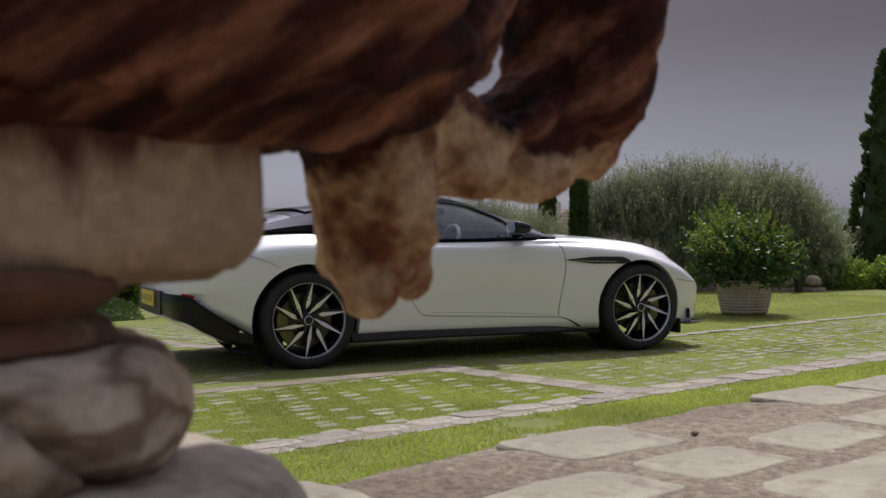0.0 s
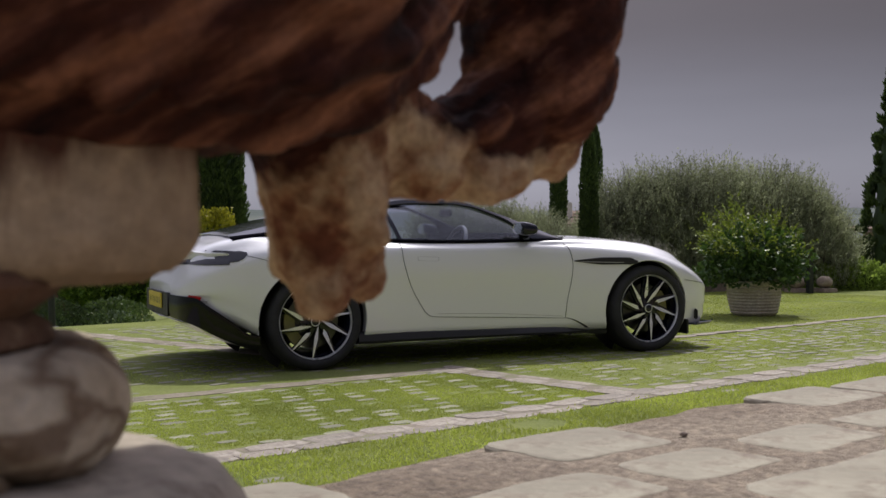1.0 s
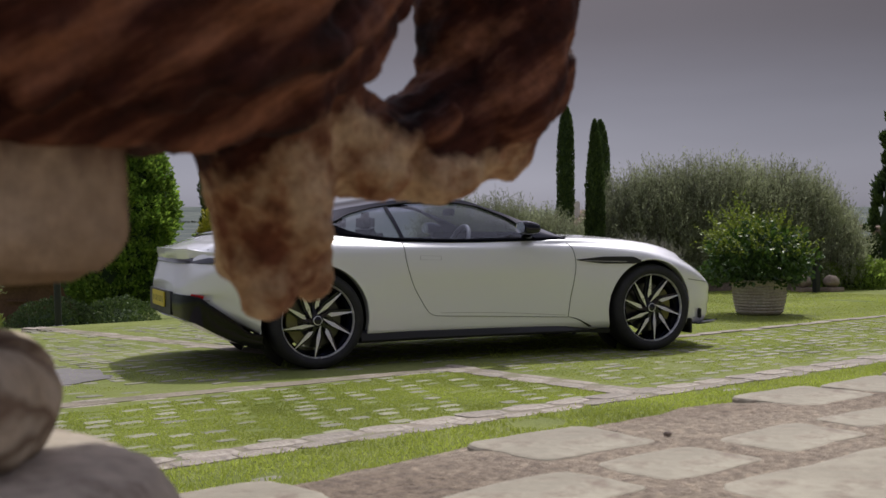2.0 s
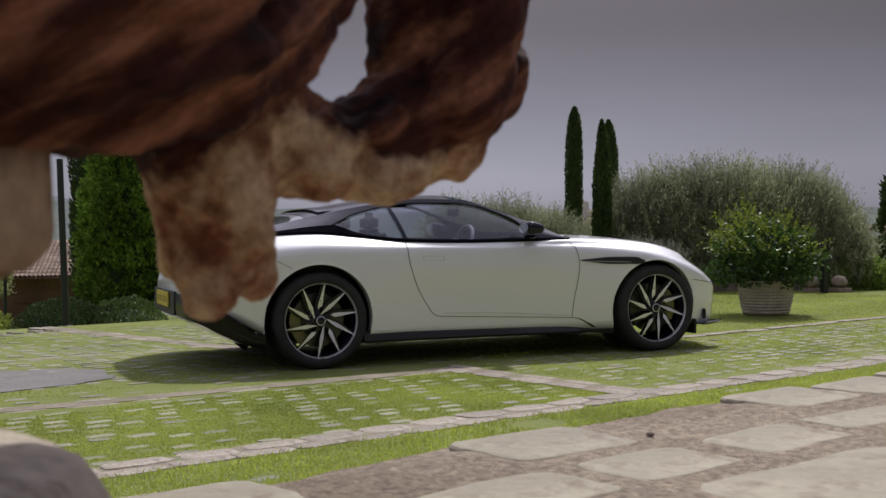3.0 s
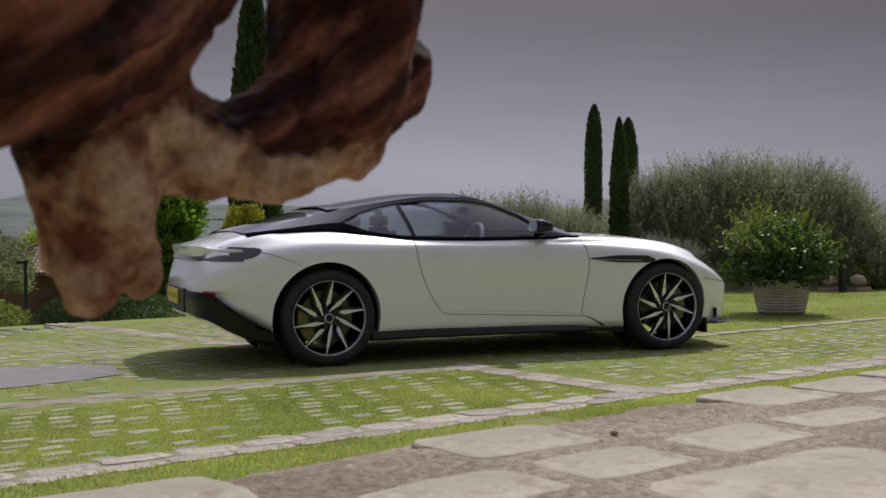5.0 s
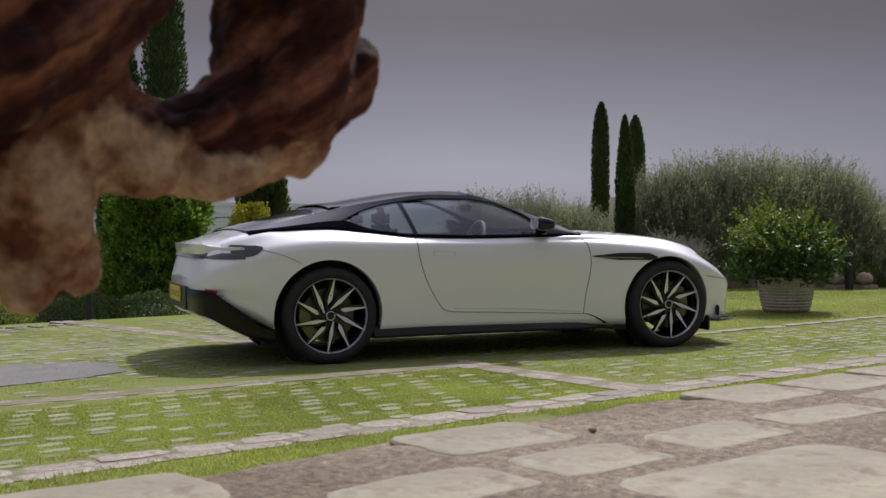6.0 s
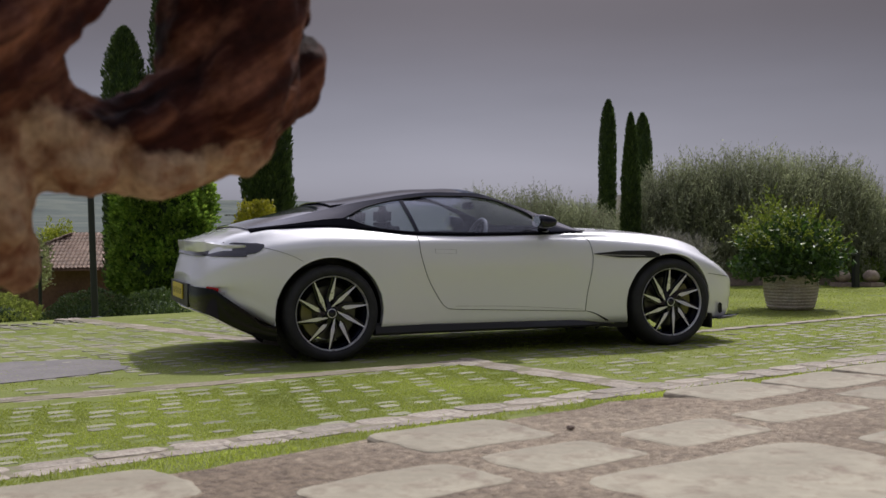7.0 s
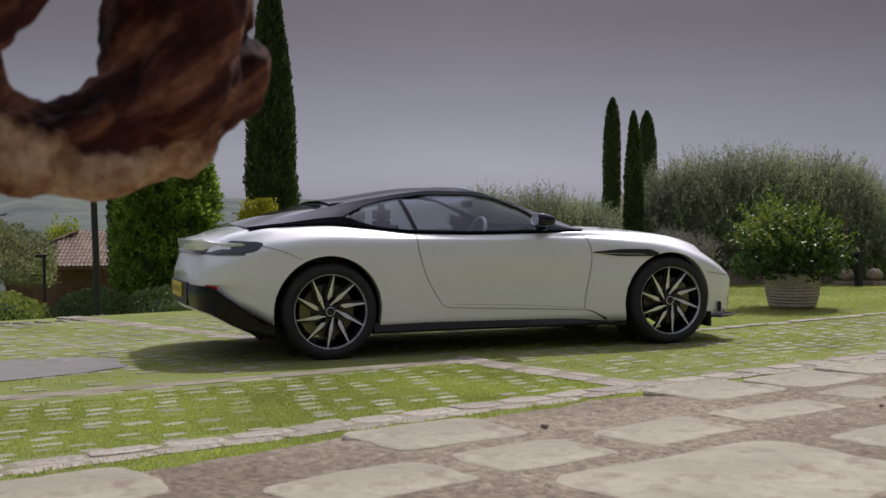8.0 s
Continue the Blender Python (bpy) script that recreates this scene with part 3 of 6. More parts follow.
z_shoulder = knots([-0.945, -0.868, -0.709, -0.4, 0.0, 0.5, 1.2, 2.0, 2.6, 3.1, 3.4, 3.65], [0.58, 0.66, 0.745, 0.83, 0.862, 0.848, 0.838, 0.835, 0.80, 0.685, 0.56, 0.44])
w_belt = knots([-0.945, -0.868, -0.636, -0.3, 0.0, 0.3, 0.7, 1.2, 1.8, 2.1, 2.6, 3.0, 3.3, 3.5, 3.65], [0.42, 0.66, 0.76, 0.79, 0.805, 0.83, 0.862, 0.870, 0.864, 0.832, 0.79, 0.73, 0.60, 0.42, 0.20])
z_belt = knots([-0.945, -0.89, -0.84, -0.636, -0.3, 0.0, 0.3, 0.7, 1.2, 1.8, 2.1, 2.6, 2.85, 3.1, 3.3, 3.45, 3.55, 3.65], [0.62, 0.735, 0.812, 0.926, 0.976, 0.985, 0.96, 0.92, 0.91, 0.915, 0.915, 0.895, 0.87, 0.815, 0.745, 0.67, 0.59, 0.48])
z_top = knots([-0.945, -0.905, -0.88, -0.80, -0.62, -0.48, 2.0, 2.3, 2.6, 3.0, 3.3, 3.5, 3.65], [0.63, 0.79, 0.856, 0.903, 0.958, 0.990, 0.95, 0.95, 0.935, 0.87, 0.78, 0.66, 0.49])
CABIN = (-0.48, 1.98)


def half_section(x):
    """Side of the body at x, from the underside up to the centre of the bonnet or boot: rows of (y, z)."""
    w, zl, zs, wb, zb = half_w(x), z_low(x), z_shoulder(x), w_belt(x), z_belt(x)
    door = smooth(0.35, 0.8, x) * (1 - smooth(1.75, 2.25, x))
    zm = zl + 0.52 * (zs - zl)
    rows = [(0.0, zl + 0.02), (0.80 * w, zl), ((0.945 - 0.01 * door) * w, zl + 0.03), ((0.975 - 0.012 * door) * w, zl + 0.13), ((0.995 - 0.018 * door) * w, zm),
            (0.999 * w, 0.5 * (zm + zs)), (0.992 * w, zs), (0.5 * (0.992 * w + wb) + 0.05 * (zb - zs), 0.5 * (zs + zb) + 0.05 * (zb - zs)), (wb, zb)]
    zc = z_top(x)
    cab = smooth(-0.48, -0.30, x) * (1 - smooth(1.74, 1.96, x))
    rows += [(0.72 * wb + 0.22 * wb * cab, zb + 0.55 * (zc - zb) * (1 - cab) + 0.09 * cab), (0.38 * wb, zb + 0.9 * (zc - zb)), (0.0, zc)]
    return rows


def spline_rows(rows, steps):
    """Catmull-Rom through rows of points."""
    p = [Vector((a, b, 0)) for a, b in rows]
    p = [p[0] * 2 - p[1]] + p + [p[-1] * 2 - p[-2]]
    out = []
    for i in range(1, len(p) - 2):
        for k in range(steps):
            t = k / steps
            q = 0.5 * (2 * p[i] + (p[i + 1] - p[i - 1]) * t + (2 * p[i - 1] - 5 * p[i] + 4 * p[i + 1] - p[i + 2]) * t * t + (3 * p[i] - p[i - 1] - 3 * p[i + 1] + p[i + 2]) * t**3)
            out.append((max(q.x, 0.0), q.y))
    out.append(rows[-1])
    return out


STEPS, BELT_ROW = 4, 8


def body_point(x, z):
    """The y of the near side at height z, as a positive half width."""
    rows = spline_rows(half_section(x)[1:9], 6)
    best = min(range(len(rows) - 1), key=lambda i: 0 if min(rows[i][1], rows[i + 1][1]) <= z <= max(rows[i][1], rows[i + 1][1]) else min(abs(rows[i][1] - z), abs(rows[i + 1][1] - z)) + 1)
    (ya, za), (yb, zb) = rows[best], rows[best + 1]
    t = min(max((z - za) / (zb - za), 0), 1) if abs(zb - za) > 1e-6 else 0
    return ya + (yb - ya) * t


def car_body():
    bm = bmesh.new()
    xs = sorted(set([round(x, 4) for x in np.concatenate([-0.945 + 0.125 * np.linspace(0, 1, 12) ** 1.5, np.linspace(-0.82, 3.2, 84), 3.2 + 0.45 * (1 - (1 - np.linspace(0, 1, 18)) ** 1.4)])] + [CABIN[0], CABIN[1]]))
    loops = []
    for x in xs:
        rows = spline_rows(half_section(x), STEPS)
        near = [bm.verts.new((x, -y, z)) for y, z in rows]
        far = [bm.verts.new((x, y, z)) for y, z in rows[1:-1]]
        loops.append(near + far[::-1])
    n, cut = len(loops[0]), BELT_ROW * STEPS
    total = (len(loops[0]) + 2) // 2
    for i in range(len(xs) - 1):
        inside = CABIN[0] <= xs[i] and xs[i + 1] <= CABIN[1]
        for k in range(n):
            if inside and cut <= k < n - cut:
                continue
            j = (k + 1) % n
            bm.faces.new((loops[i][k], loops[i][j], loops[i + 1][j], loops[i + 1][k]))
    bm.faces.new(loops[0])
    bm.faces.new(loops[-1])
    bmesh.ops.remove_doubles(bm, verts=bm.verts[:], dist=0.0005)
    bmesh.ops.recalc_face_normals(bm, faces=bm.faces[:])
    return bm


def cut_out(ob, cutters):
    """Takes the cutters out of a mesh for good."""
    tools = []
    for c in cutters:
        me = bpy.data.meshes.new("cutter")
        c.to_mesh(me)
        c.free()
        tool = new("cutter", me)
        tools.append(tool)
        md = ob.modifiers.new("cut", "BOOLEAN")
        md.operation, md.object, md.solver = "DIFFERENCE", tool, "EXACT"
    bpy.context.view_layer.update()
    done = bpy.data.meshes.new_from_object(ob.evaluated_get(bpy.context.evaluated_depsgraph_get()))
    ob.modifiers.clear()
    old, ob.data = ob.data, done
    bpy.data.meshes.remove(old)
    for tool in tools:
        bpy.data.objects.remove(tool)


car = thing("sports_car", pose(0, 0, 0), "white two-door sports coupe with gloss black roof on the court", "car")
body = part("body", car_body(), PAINT, car, "pearl white painted body", smooth=True)
wells = []
for ax, rad in ((-0.012, 0.405), (AXLE - 0.018, 0.388)):
    for side in (-1, 1):
        b = lathe_bm([(rad, -0.24), (rad, 0.24)], 64, "Y", True)
        bmesh.ops.translate(b, verts=b.verts[:], vec=(ax, side * 0.87, WHEEL_R + 0.004))
        wells.append(b)
cut_out(body, wells)
body.data.polygons.foreach_set("use_smooth", [True] * len(body.data.polygons))
body.data.set_sharp_from_angle(angle=radians(40))
for ax, rad in ((-0.012, 0.403), (AXLE - 0.018, 0.386)):
    for side in (-1, 1):
        b = lathe_bm([(0.02, 0.01), (rad, 0.0), (rad, 0.225)], 64, "Y")
        if side < 0:
            bmesh.ops.scale(b, verts=b.verts[:], vec=(1, -1, 1))
        for vert in b.verts:
            vert.co += Vector((ax, side * 0.63, WHEEL_R + 0.004))
        gone = [f for f in b.faces if f.calc_center_median().z < 0.17]
        bmesh.ops.delete(b, geom=gone, context="FACES")
        part("wheel_well", b, BLACK_SATIN, car)

# greenhouse
w_rail = knots([-0.66, -0.3, 0.2, 0.9, 1.3, 1.7, 2.06], [0.62, 0.62, 0.625, 0.635, 0.655, 0.725, 0.775])
z_rail = knots([-0.66, -0.5, -0.3, 0, 0.4, 0.9, 1.2, 1.5, 1.8, 2.06], [0.952, 0.985, 1.026, 1.094, 1.174, 1.231, 1.224, 1.142, 1.025, 0.925])
crown = knots([-0.66, -0.5, -0.3, 0.0, 0.4, 0.9, 1.2, 1.4, 2.06], [0.004, 0.015, 0.028, 0.036, 0.035, 0.038, 0.052, 0.055, 0.03])
z_sill = knots([-0.66, -0.3, 0.15, 0.30, 0.53, 0.76, 1.2, 1.74, 2.06], [0.950, 0.990, 1.034, 0.985, 0.934, 0.922, 0.917, 0.920, 0.918])
z_window = knots([0.14, 0.325, 0.597, 0.86, 1.094, 1.330, 1.51, 1.64, 1.74], [1.036, 1.118, 1.177, 1.203, 1.203, 1.178, 1.116, 1.053, 0.940])


def rail_y(x, z):
    """Half width of the cabin side at height z: it leans in from the belt to the roof rail, bowed a little."""
    zb, zr = z_belt(x), z_rail(x)
    t = min(max((z - zb) / max(zr - zb, 0.01), 0), 1)
    return (w_belt(x) - 0.012) * (1 - t) + w_rail(x) * t + 0.02 * math.sin(math.pi * t)


def strip(name, rows, mat, parent, label="", thick=0.012, smooth=True):
    """A sheet through rows of points, with thickness."""
    bm = bmesh.new()
    g = [[bm.verts.new(p) for p in row] for row in rows]
    for a, b in zip(g, g[1:]):
        for i in range(len(a) - 1):
            bm.faces.new((a[i], a[i + 1], b[i + 1], b[i]))
    bmesh.ops.remove_doubles(bm, verts=bm.verts[:], dist=0.0004)
    bmesh.ops.recalc_face_normals(bm, faces=bm.faces[:])
    bm.edges.index_update()
    rim = [e.index for e in bm.edges if e.is_boundary]
    ob = part(name, bm, mat, parent, label, smooth)
    if smooth:
        ob.data.set_sharp_from_angle(angle=radians(30))
        for i in rim:
            ob.data.edges[i].use_edge_sharp = True
    if thick:
        md = ob.modifiers.new("thick", "SOLIDIFY")
        md.thickness, md.offset = thick, 0.0
    return ob


def roof_rows(xa, xb, n=28, lift=0.0):
    rows = []
    for i in range(n + 1):
        x = xa + (xb - xa) * i / n
        row = []
        for k in range(-10, 11):
            s = k / 10
            row.append((x, s * w_rail(x), z_rail(x) + crown(x) * (1 - abs(s) ** 2.4) + lift))
        rows.append(row)
    return rows


strip("roof", roof_rows(-0.02, 1.12), BLACK_GLOSS, car, "gloss black roof panel")
lining = [[(x, s * (w_rail(x) - 0.03), z_rail(x) + crown(x) * (1 - abs(s) ** 2.4) - 0.03) for s in np.linspace(-1, 1, 15)] for x in np.linspace(-0.02, 1.14, 20)]
strip("headliner", lining, LEATHER, car, "dark cloth roof lining", 0.01)
# small upturned lip where the roof meets the rear window
strip("roof_lip", [[(x, s * (w_rail(0.1) - 0.05), z_rail(x) + crown(x) * (1 - abs(s) ** 2.4) + up_by) for s in np.linspace(-1, 1, 17)] for x, up_by in ((0.26, 0.004), (0.19, 0.010), (0.11, 0.020), (0.085, 0.020))], BLACK_GLOSS, car, "small gloss black lip above the rear window", 0.008)
windscreen = strip("windscreen", roof_rows(1.12, 2.06), SCREEN, car, "raked clear windscreen", 0.006)
rear_window = strip("rear_window", roof_rows(-0.56, -0.02), REAR_GLASS, car, "black tinted sloping rear window with a painted pale sheen", 0.006)
for side in (-1, 1):
    upper, glass_rows, lower = [], [], []
    for i in range(141):
        x = -0.56 + 2.62 * i / 140
        inside = 0.14 <= x <= 1.74
        zt = z_window(x) if inside else z_sill(x)
        zt = max(zt, z_sill(x))
        zr = max(z_rail(x), zt + 0.003)
        upper.append([(x, side * rail_y(x, zt + (zr - zt) * k / 4), zt + (zr - zt) * k / 4) for k in range(5)])
        lower.append([(x, side * (w_belt(x) + 0.010), z_belt(x) - 0.012), (x, side * (w_belt(x) + 0.004), z_belt(x) + 0.004), (x, side * rail_y(x, max(z_sill(x), z_belt(x) + 0.010)), max(z_sill(x), z_belt(x) + 0.010))])
        if inside:
            glass_rows.append([(x, side * (rail_y(x, z_sill(x) + (zt - z_sill(x)) * k / 4) - 0.008), z_sill(x) + (zt - z_sill(x)) * k / 4) for k in range(5)])
    strip("roof_rail", upper, BLACK_GLOSS, car, "gloss black roof rail and rear pillar", 0.016)
    strip("window_surround", lower, TRIM_BLACK, car, "", 0.012)
    pane = strip("side_window", glass_rows, WINDOW, car, "tinted side window", 0.004)
    pane.visible_shadow = False
    # slanted pillar between door window and rear quarter window
    rows = []
    for k in range(9):
        t = k / 8
        z = 0.918 + (1.172 - 0.918) * t
        x = 0.690 - 0.078 * t
        y = rail_y(x, z) + 0.004
        rows.append([(x - 0.014, side * y, z), (x + 0.014, side * y, z)])
    strip("window_pillar", rows, BLACK_GLOSS, car, "", 0.01)
    # bright line round the top of the windows
    pts = [(x, side * (rail_y(x, z_window(x)) + 0.010), z_window(x) + 0.004) for x in np.linspace(0.2, 1.72, 60)]
    part("window_trim", tube(pts, 0.0045, 6), BLACK_SATIN, car, "", smooth=True)

# black cowl at the foot of the windscreen
rows = []
for x in np.linspace(1.93, 2.13, 9):
    wb, zb, zc = w_belt(x), z_belt(x), z_top(x)
    rows.append([(x, s * 0.90 * wb, zb + (zc - zb) * (1 - abs(s * 0.90) ** 1.6) + 0.008) for s in np.linspace(-1, 1, 21)])
strip("cowl", rows, TRIM_BLACK, car, "black cowl below the windscreen", 0.004)

# cabin tub, seats, wheel and dashboard
bm = bmesh.new()
tub = []
for x in np.linspace(CABIN[0] + 0.01, CABIN[1] - 0.01, 40):
    wb, zb = w_belt(x), z_belt(x)
    fl = 0.42 if 0.3 < x < 1.55 else 0.78
    tub.append([bm.verts.new(p) for p in ((x, -wb + 0.045, zb + 0.012), (x, -wb + 0.10, zb + 0.006), (x, -wb + 0.13, fl), (x, wb - 0.13, fl), (x, wb - 0.10, zb + 0.006), (x, wb - 0.045, zb + 0.012))])
for a, b in zip(tub, tub[1:]):
    for i in range(5):
        bm.faces.new((a[i], a[i + 1], b[i + 1], b[i]))
part("cabin_tub", bm, TRIM_BLACK, car, "dark leather cabin lining")
for side in (-1, 1):
    base = box_bm(0.50, 0.46, 0.14, (0.98, side * 0.36, 0.52), 0.05, 3)
    back = box_bm(0.15, 0.46, 0.52, (0.70, side * 0.36, 0.78), 0.055, 3)
    bmesh.ops.rotate(back, verts=back.verts[:], cent=(0.74, side * 0.36, 0.5), matrix=Matrix.Rotation(radians(-16), 3, "Y"))
    head = box_bm(0.10, 0.25, 0.16, (0.56, side * 0.36, 1.055), 0.045, 3)
    seat = part("seat", merge(base, back), LEATHER, car, "dark leather bucket seat", smooth=True)
    part("headrest", head, LEATHER, seat, smooth=True)
dash = box_bm(0.44, 1.44, 0.20, (1.71, 0, 0.872), 0.06, 3)
part("dashboard", dash, TRIM_BLACK, car, smooth=True)
ring = bmesh.new()
loop = [[ring.verts.new((math.sin(0.4) * -math.cos(a) * 0 + 0.018 * math.cos(b), (0.175 + 0.016 * math.sin(b)) * math.cos(a), (0.175 + 0.016 * math.sin(b)) * math.sin(a))) for b in (2 * math.pi * j / 8 for j in range(8))] for a in (2 * math.pi * i / 36 for i in range(36))]
for i in range(36):
    for j in range(8):
        ring.faces.new((loop[i][j], loop[i][(j + 1) % 8], loop[(i + 1) % 36][(j + 1) % 8], loop[(i + 1) % 36][j]))
spoke = box_bm(0.02, 0.33, 0.05, (0, 0, 0), 0.008)
boss = box_bm(0.05, 0.12, 0.11, (0, 0, 0), 0.02)
wheel_bm = merge(ring, spoke, boss)
bmesh.ops.rotate(wheel_bm, verts=wheel_bm.verts[:], cent=(0, 0, 0), matrix=Matrix.Rotation(radians(22), 3, "Y"))
bmesh.ops.translate(wheel_bm, verts=wheel_bm.verts[:], vec=(1.34, -0.36, 0.86))
part("steering_wheel", wheel_bm, PALE_TRIM, car, "grey steering wheel", smooth=True)
part("rear_mirror", box_bm(0.03, 0.22, 0.06, (1.42, 0, 1.14), 0.012), TRIM_BLACK, car)


def side_ribbon(name, path, width, mat, label="", lift=0.003, n=40, side=-1, tall=False):
    """A narrow strip that lies on the body side along rows of (x, z)."""
    t = np.linspace(0, 1, len(path))
    fx, fz = knots(t, [p[0] for p in path]), knots(t, [p[1] for p in path])
    rows = []
    for i in range(n + 1):
        s = i / n
        x, z = fx(s), fz(s)
        e = 0.002
        dx, dz = fx(min(s + e, 1)) - fx(max(s - e, 0)), fz(min(s + e, 1)) - fz(max(s - e, 0))
        ln = math.hypot(dx, dz) or 1
        wv = width(s) if callable(width) else width
        ox, oz = -dz / ln * wv / 2, dx / ln * wv / 2
        rows.append([(x + k * ox, side * (body_point(x + k * ox, z + k * oz) + lift), z + k * oz) for k in (-1, 0, 1)])
    return strip(name, rows, mat, car, label, 0.004)


for side in (-1, 1):
    side_ribbon("door_seam", [(0.668, 0.905), (0.678, 0.796), (0.725, 0.631), (0.804, 0.480), (0.873, 0.380), (0.905, 0.357)], 0.0032, BLACK_SATIN, side=side, lift=0.001)
    side_ribbon("door_seam", [(0.905, 0.357), (0.945, 0.350), (1.42, 0.328), (2.02, 0.301), (2.050, 0.300)], 0.0032, BLACK_SATIN, side=side, lift=0.001)
    side_ribbon("door_seam", [(2.050, 0.300), (2.061, 0.425), (2.094, 0.602), (2.106, 0.713), (2.079, 0.840), (2.030, 0.905)], 0.0032, BLACK_SATIN, side=side, lift=0.001)
    side_ribbon("door_handle", [(0.80, 0.79), (0.88, 0.787), (0.965, 0.783)], 0.029, PAINT, "flush white door handle", side=side, lift=-0.0013, n=10)
    side_ribbon("handle_seam", [(0.797, 0.79), (0.88, 0.787), (0.968, 0.783)], 0.0315, PALE_TRIM, side=side, lift=-0.0019, n=10)
    side_ribbon("side_strake", [(2.115, 0.749), (2.25, 0.745), (2.40, 0.743), (2.575, 0.740), (2.68, 0.728)], lambda s: 0.006 + 0.050 * min(s * 2.4, 1) - 0.030 * smooth(0.8, 1.0, s), BLACK_SATIN, "black side strake that runs into the front wheel arch", side=side, lift=0.004)
    # pale strip standing in for the highlight along the strake
    side_ribbon("strake_highlight", [(2.17, 0.741), (2.35, 0.735), (2.55, 0.728)], lambda s: 0.006, PALE_TRIM, "thin pale line painted as the strake's highlight", side=side, lift=0.010)
    # no fold in the body here: a dark strip paints the crease's shade
    side_ribbon("wing_crease_shade", [(2.060, 0.301), (2.12, 0.285), (2.20, 0.246), (2.275, 0.205)], lambda s: 0.004 + 0.012 * s, BLACK_SATIN, side=side, lift=0.001)
    side_ribbon("wing_seam", [(-0.50, 0.835), (-0.40, 0.81), (-0.30, 0.775), (-0.22, 0.735)], 0.0022, BLACK_SATIN, side=side, lift=0.001)
    side_ribbon("bumper_seam", [(3.15, 0.575), (3.24, 0.562), (3.33, 0.550), (3.41, 0.540)], 0.004, BLACK_SATIN, side=side, lift=0.001)
    # thin grey strip, shading of the lower door crease painted on
    side_ribbon("door_crease_shade", [(0.97, 0.372), (1.4, 0.358), (2.03, 0.316)], 0.0026, PALE_TRIM, side=side, lift=-0.0012)
    # sill: black skirt between the wheels
    rows = []
    for i in range(41):
        x = 0.33 + (2.42 - 0.33) * i / 40
        y = half_w(x) * 0.94
        top = 0.262 - 0.03 * (x - 0.33) / 2.1 - 0.045 * smooth(1.95, 2.35, x)
        rows.append([(x, side * (y - 0.10), 0.172), (x, side * (y + 0.012), 0.178), (x, side * (y + 0.022), 0.192), (x, side * (y + 0.012), top - 0.02), (x, side * (y - 0.01), top)])
    strip("sill", rows, BLACK_SATIN, car, "black side skirt", 0.01)
    # arch lip
    for ax, rad in ((-0.012, 0.407), (AXLE - 0.018, 0.390)):
        pts = []
        for k in range(49):
            a = radians(-12 + 204 * k / 48)
            x, z = ax + rad * math.cos(a), WHEEL_R + 0.004 + rad * math.sin(a)
            pts.append((x, side * (body_point(x, max(z, z_low(x) + 0.03)) - 0.006), z))
        part("arch_lip", tube(pts, 0.008, 6), PAINT, car, smooth=True)

# tail: boot lip, tail lights, dark diffuser, plate, lamps
for_tail = knots([0, 0.45, 0.70, 0.84, 0.93, 1.0], [-0.925, -0.915, -0.885, -0.835, -0.76, -0.62])


def tail_row(z_of, inset, count=60):
    """A line across the tail that bends round both corners onto the body sides."""
    out = []
    for i in range(count + 1):
        s = -1 + 2 * i / count
        q = abs(s)
        x = for_tail(q)
        k = smooth(0.62, 0.86, q)
        y = q * 0.86 * (1 - k) + (body_point(x, min(z_of(q), 0.84)) + 0.014) * k
        out.append((x + inset(q), math.copysign(y, s), z_of(q)))
    return out


def lip_up(q):
    return 0.874 - 0.026 * smooth(0.72, 1.0, q)


def lip_low(q):
    return 0.797 + 0.045 * max(0.0, (q - 0.62) / 0.38)


def deck_z(x, y):
    """Height of the boot deck at a place."""
    wb, zb, zc = w_belt(x), z_belt(x), z_top(x)
    return zb + (zc - zb) * float(np.interp(min(abs(y) / wb, 1), [0, 0.38, 0.72, 1], [1, 0.9, 0.55, 0]))


seat_row = []
for x, y, z in tail_row(lip_up, lambda q: 0.15 * (1 - q) + 0.01):
    edge = smooth(0.50, 0.80, abs(y))
    seat_row.append((x, y, max(deck_z(x, y) + 0.004, z - 0.004) * (1 - edge) + (z - 0.002) * edge))
lip = [seat_row, tail_row(lip_up, lambda q: 0.0), tail_row(lambda q: 0.5 * (lip_up(q) + lip_low(q)), lambda q: 0.004), tail_row(lip_low, lambda q: 0.014), tail_row(lambda q: lip_low(q) - 0.002, lambda q: 0.09 * (1 - q))]
strip("boot_lip", lip, PAINT, car, "white upswept boot lip", 0.008)
light = [tail_row(lambda s: 0.81, lambda s: 0.02), tail_row(lambda s: 0.79, lambda s: 0.008), tail_row(lambda s: 0.772, lambda s: 0.006)]
strip("tail_light", light, SMOKE_LAMP, car, "smoked wraparound tail light", 0.01)
lamp_width = knots([0, 0.25, 0.55, 0.8, 1.0], [0.012, 0.060, 0.072, 0.040, 0.020])
for side in (-1, 1):
    side_ribbon("tail_lamp", [(-0.488, 0.851), (-0.55, 0.833), (-0.62, 0.822), (-0.70, 0.818)], lamp_width, SMOKE_LAMP, "smoked tail light blade", side=side, lift=0.005)
    side_ribbon("lamp_bar", [(-0.50, 0.852), (-0.58, 0.860), (-0.66, 0.864), (-0.75, 0.866)], 0.012, SMOKE_LAMP, "smoked upper lamp bar", side=side, lift=0.006)
    side_ribbon("lamp_bar", [(-0.55, 0.803), (-0.66, 0.790), (-0.76, 0.784), (-0.87, 0.781)], 0.016, SMOKE_LAMP, "smoked lower lamp bar", side=side, lift=0.006)
diff_half = knots([-0.945, -0.918, -0.854, -0.71, -0.49, -0.35], [0.47, 0.65, 0.78, 0.885, 0.935, 0.95])
